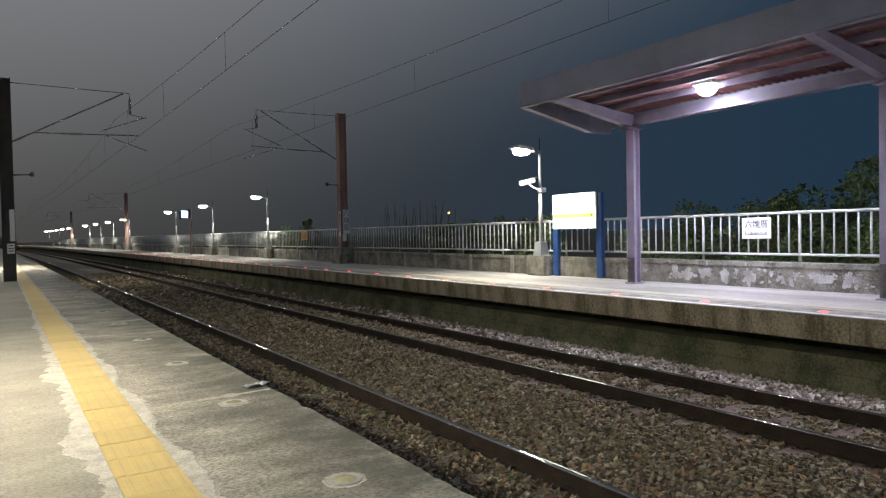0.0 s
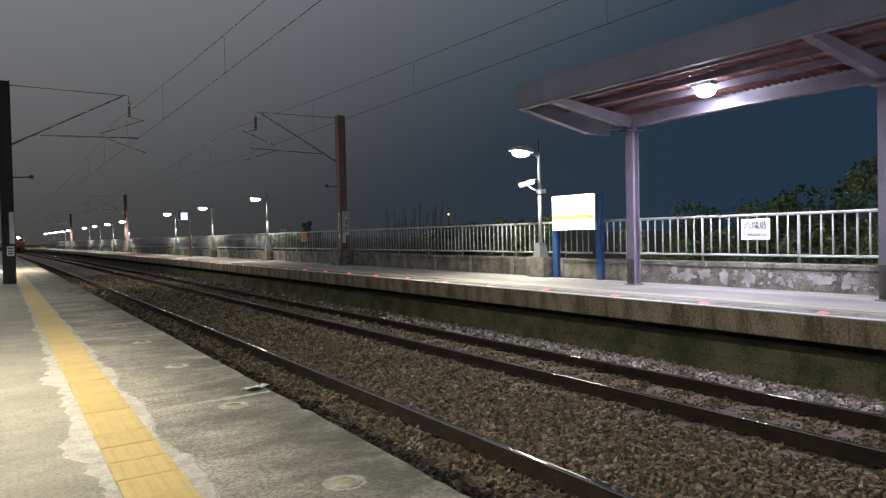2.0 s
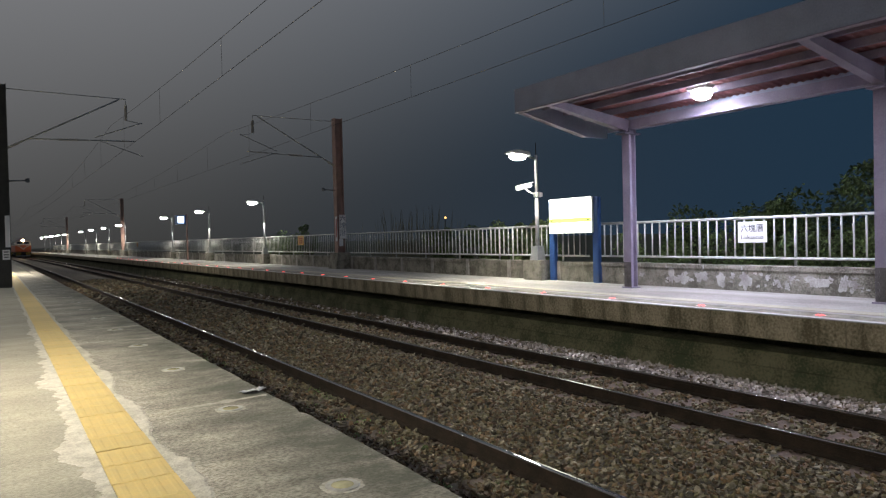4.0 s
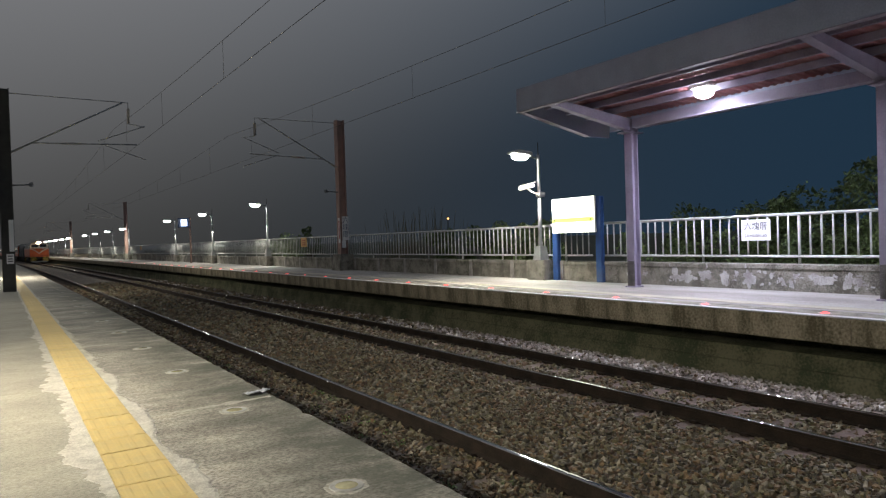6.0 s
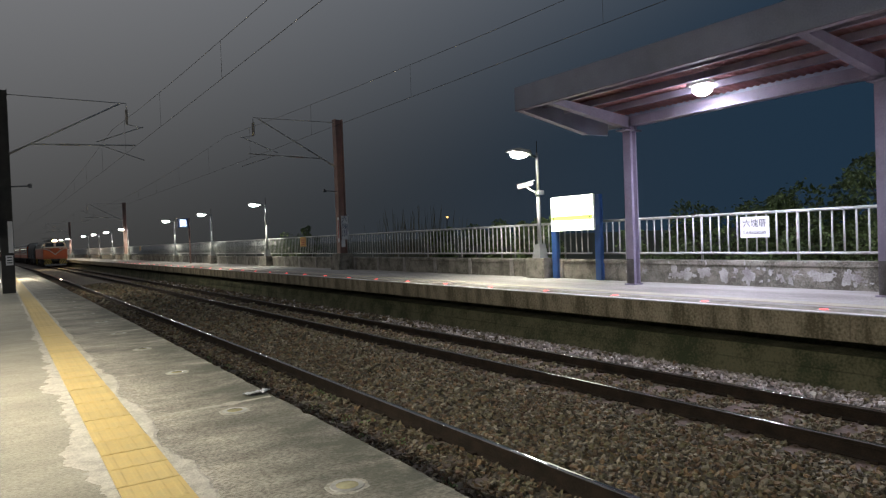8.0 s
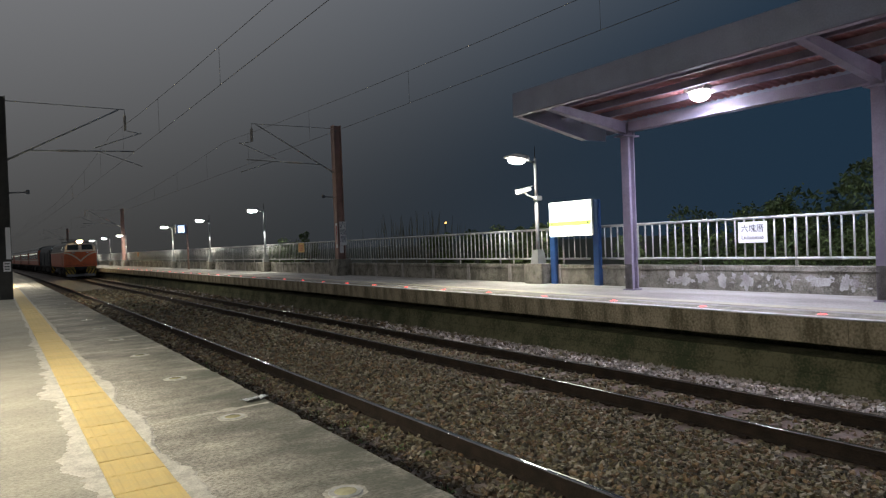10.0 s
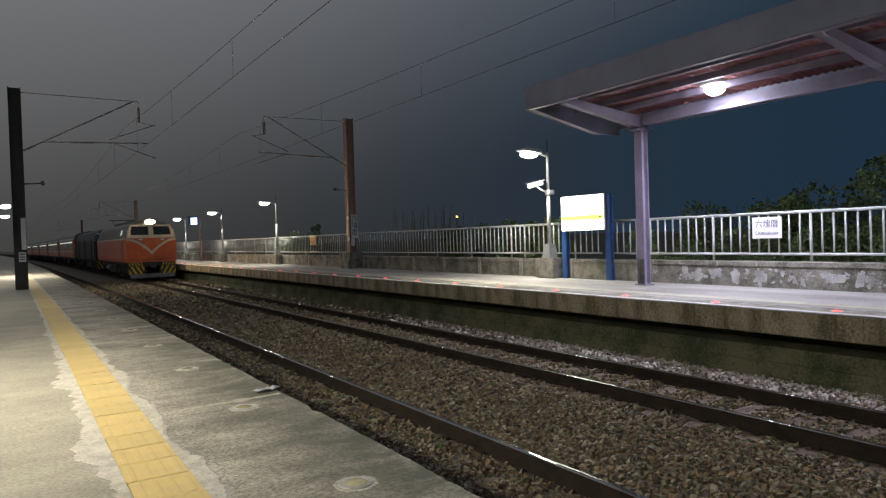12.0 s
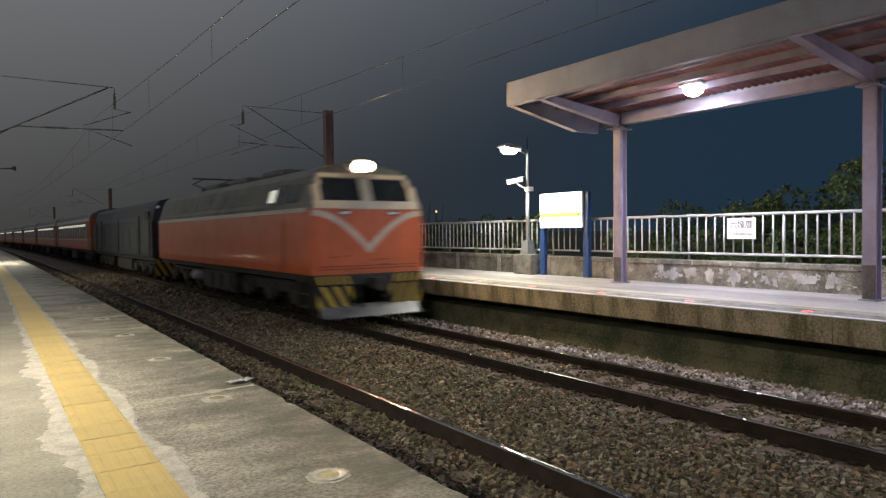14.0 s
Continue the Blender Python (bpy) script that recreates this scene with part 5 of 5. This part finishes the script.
    for i in range(5):
        for s in (-1, 1):
            x = s * (0.5 + 0.16 * i)
            part("yellow_stripe", prism(bmesh.new(), [(x, 0.84), (x + 0.07 * s, 0.84), (x + 0.15 * s, 1.02), (x + 0.08 * s, 1.02)], "y", -0.068, -0.061), "hazard_yellow", beam)
    hazard_panel(t, -1.25, -0.42, 0.30, 0.81, 0.0, True)
    hazard_panel(t, 0.42, 1.25, 0.30, 0.81, 0.0, False)
    part("plough", prism(bmesh.new(), [(-0.22, 0.16), (0.12, 0.16), (0.12, 0.40), (0.02, 0.40)], "x", -1.15, 1.15), "plough", t, "dark grey snow plough")
    cp = bmesh.new()
    box(cp, -0.12, 0.12, -0.45, 0.1, 0.74, 0.96, 0.03)
    box(cp, -0.2, 0.14, -0.62, -0.42, 0.72, 0.98, 0.04)
    part("coupler", cp, "underframe", t, "knuckle coupler")
    for s in (-1, 1):
        part("air_hose", rod(R((s * 0.34, -0.1, 0.85), (s * 0.36, -0.16, 0.5), 0.022), (s * 0.36, -0.16, 0.5), (s * 0.28, -0.1, 0.36), 0.022), "black", t)
    # sides: cab door, cab window, grilles, steps
    for s in (-1, 1):
        d = part("cab_door", B(s * 1.338, s * 1.352, 1.55, 2.2, 1.12, 2.33, 0.004), "orange", t, "orange cab door")
        part("door_grip", R((s * 1.37, 1.48, 1.15), (s * 1.37, 1.48, 2.2), 0.014), "roofgrey", d)
        U = Matrix.Translation((s * 1.31, 0, belt + 0.12)) @ Matrix.Rotation(-s * math.atan(0.19 / 0.58), 4, "Y")
        part("side_window", B(-0.012, 0.012, 0.75, 1.4, 0.04, 0.46, 0.003, m=U), "glass", t, "dark cab side window")
        part("door_window", B(-0.012, 0.012, 1.6, 2.15, 0.02, 0.5, 0.003, m=U), "glass", t)
        part("cab_edge", B(-0.016, 0.018, 2.78, 2.86, -0.05, 0.60, 0.004, m=U), "roofgrey", t)
        # the bright reflection on this pane is put in as a glow
        part("engine_room_window", B(-0.012, 0.012, 2.24, 2.62, 0.10, 0.40, 0.003, m=U), "coachglow", t, "small side window, its pale reflection put in as a glow")
        for i in range(7):
            y = 3.2 + 1.45 * i
            gr = part("vent_grille", B(-0.014, 0.014, y, y + 1.05, 0.1, 0.46, 0.004, m=U), "roofgrey", t, "louvred side vent")
            for j in range(5):
                part("louvre", B(-0.02, 0.02, y + 0.03, y + 1.02, 0.12 + 0.065 * j, 0.145 + 0.065 * j, m=U), "roofgrey", gr)
        for i in range(9):
            y = 2.6 + 1.3 * i
            part("panel_seam", B(s * 1.337, s * 1.343, y, y + 0.02, 1.14, 2.33), "orange", t)
        st = bmesh.new()
        for z in (0.35, 0.62, 0.88):
            box(st, s * 1.05, s * 1.3, 0.35, 0.85, z, z + 0.03)
        box(st, s * 1.05, s * 1.3, 0.33, 0.36, 0.33, 1.05)
        box(st, s * 1.05, s * 1.3, 0.84, 0.87, 0.33, 1.05)
        part("cab_steps", st, "underframe", t)
    part("side_sill", B(-1.25, 1.25, 0.2, L - 0.1, 0.90, 1.035, 0.01), "underframe", t)
    eq = bmesh.new()
    box(eq, -1.2, 1.2, 5.4, 8.6, 0.32, 0.9, 0.05)
    for y in (5.7, 6.6, 7.5):
        box(eq, -1.24, 1.24, y, y + 0.6, 0.42, 0.8, 0.03)
    part("equipment_box", eq, "underframe", t, "dark underfloor equipment")
    part("air_tank", R((-1.12, 8.7, 0.62), (-1.12, 9.8, 0.62), 0.17, seg=14), "grey", t, smooth=True)
    build_bogie(t, 3.1, 3)
    build_bogie(t, L - 3.1, 3)
    # roof gear with a folded current collector
    for y in (3.4, 6.2, 9.0):
        part("roof_box", B(-0.6, 0.6, y, y + 1.6, 3.37, 3.52, 0.04), "roofgrey", t)
    pg = bmesh.new()
    for s in (-0.5, 0.5):
        rod(pg, (s, 11.0, 3.48), (s * 0.9, 12.6, 3.72), 0.02)
        rod(pg, (s * 0.9, 12.6, 3.72), (s * 0.9, 11.2, 3.8), 0.018)
    rod(pg, (-0.8, 11.2, 3.82), (0.8, 11.2, 3.82), 0.025)
    for s in (-0.5, 0.5):
        rod(pg, (s, 11.0, 3.36), (s, 11.0, 3.5), 0.05)
    part("pantograph", pg, "underframe", t, "folded current collector")
    return t


def build_second_unit():
    L = 16.2
    t = thing("dark_locomotive", pose(0, 0, 0), "dark blue-grey locomotive coupled behind the orange one", "locomotive")
    loco_body(t, L, "navy", "navy", "navy", 2.40)
    hazard_panel(t, -1.25, -0.42, 0.30, 0.98, 0.0, True)
    hazard_panel(t, 0.42, 1.25, 0.30, 0.98, 0.0, False)
    part("underframe", B(-1.22, 1.22, 0.15, L - 0.1, 0.88, 1.035, 0.01), "underframe", t)
    for s in (-1, 1):
        for y in (0.35, 2.4, 7.4, 12.6, 14.6):
            part("grab_rail", R((s * 1.37, y, 1.1), (s * 1.37, y, 2.7), 0.022), "black", t)
        for i in range(6):
            y = 2.9 + 1.75 * i
            part("side_panel", B(s * 1.338, s * 1.352, y, y + 1.5, 1.25, 2.25, 0.005), "navy", t)
        part("cab_window", B(s * 1.29, s * 1.335, 0.7, 1.5, 2.5, 2.85), "glass", t)
    part("lamp", R((-1.1, 0.05, 3.0), (-1.1, 0.12, 3.0), 0.06), "marker", t, "small pale lamp")
    part("coupler", B(-0.1, 0.1, -0.55, 0.1, 0.74, 0.94, 0.02), "underframe", t)
    part("fuel_tank", B(-1.1, 1.1, 5.6, 9.6, 0.3, 0.9, 0.08), "underframe", t)
    build_bogie(t, 3.0, 3)
    build_bogie(t, L - 3.0, 3)
    return t


def build_coach():
    L = 19.6
    t = thing("coach", pose(0, 0, 0), "orange passenger coach with a row of windows", "coach", "passenger coaches")
    side = [(-1.36, 1.05), (1.36, 1.05), (1.36, 2.95), (1.25, 3.2), (0.8, 3.45), (0, 3.58), (-0.8, 3.45), (-1.25, 3.2), (-1.36, 2.95)]
    part("body", prism(bmesh.new(), side[:3] + side[-1:], "y", 0, L), "orange", t, "orange body")
    part("roof", prism(bmesh.new(), [(-1.365, 2.951)] + [(1.365, 2.951)] + side[3:8], "y", 0.02, L - 0.02), "roofgrey", t, "grey arched roof")
    for s in (-1, 1):
        part("cream_stripe", B(s * 1.362, s * 1.372, 0.05, L - 0.05, 1.62, 1.72), "cream", t)
        part("gutter", B(s * 1.362, s * 1.40, 0.05, L - 0.05, 2.76, 2.97, 0.012), "signwhite", t, "pale glossy band under the roof")
        for i in range(12):
            y = 2.0 + 1.33 * i
            w = part("window", B(s * 1.361, s * 1.378, y, y + 1.08, 1.85, 2.65, 0.004), "glass", t, "dark coach window")
            # pale light along the coach is put in as a glowing upper pane
            part("glow_pane", B(s * 1.3785, s * 1.381, y + 0.05, y + 1.03, 2.49, 2.63), "coachglow", w, "upper pane with pale light put in as a glow")
            part("window_frame", B(s * 1.361, s * 1.384, y - 0.05, y - 0.001, 1.82, 2.68), "cream", w)
        for y in (0.5, L - 1.3):
            part("door", B(s * 1.361, s * 1.376, y, y + 0.8, 1.12, 2.75, 0.004), "roofgrey", t, "grey folding door")
    part("gangway", B(-0.5, 0.5, -0.35, 0.0, 1.1, 3.0, 0.04), "black", t, "black gangway bellows")
    part("underframe", B(-1.2, 1.2, 0.1, L - 0.1, 0.85, 1.04, 0.01), "underframe", t)
    part("battery_box", B(-1.2, 1.2, 8.0, 11.0, 0.35, 0.84, 0.03), "underframe", t)
    build_bogie(t, 2.8, 2)
    build_bogie(t, L - 2.8, 2)
    return t


COACH = build_coach()
TRAIN = [(build_locomotive(), 0.0), (build_second_unit(), 15.2), (COACH, 32.2)]
for i in range(1, 6):
    TRAIN.append((copy_thing(COACH, pose(0, 0, 0)), 32.2 + 20.0 * i))


def motions():
    for car, behind in TRAIN:
        rows = []
        for i in range(0, 29):
            t = 0.5 * i
            y = FRONT_END + SPEED * (14 - t) + behind
            rows.append((t, pose(XT + bend(y), y, 0, 0, 0, -math.degrees(2 * K * y))))
        walk(car, rows)


motions()
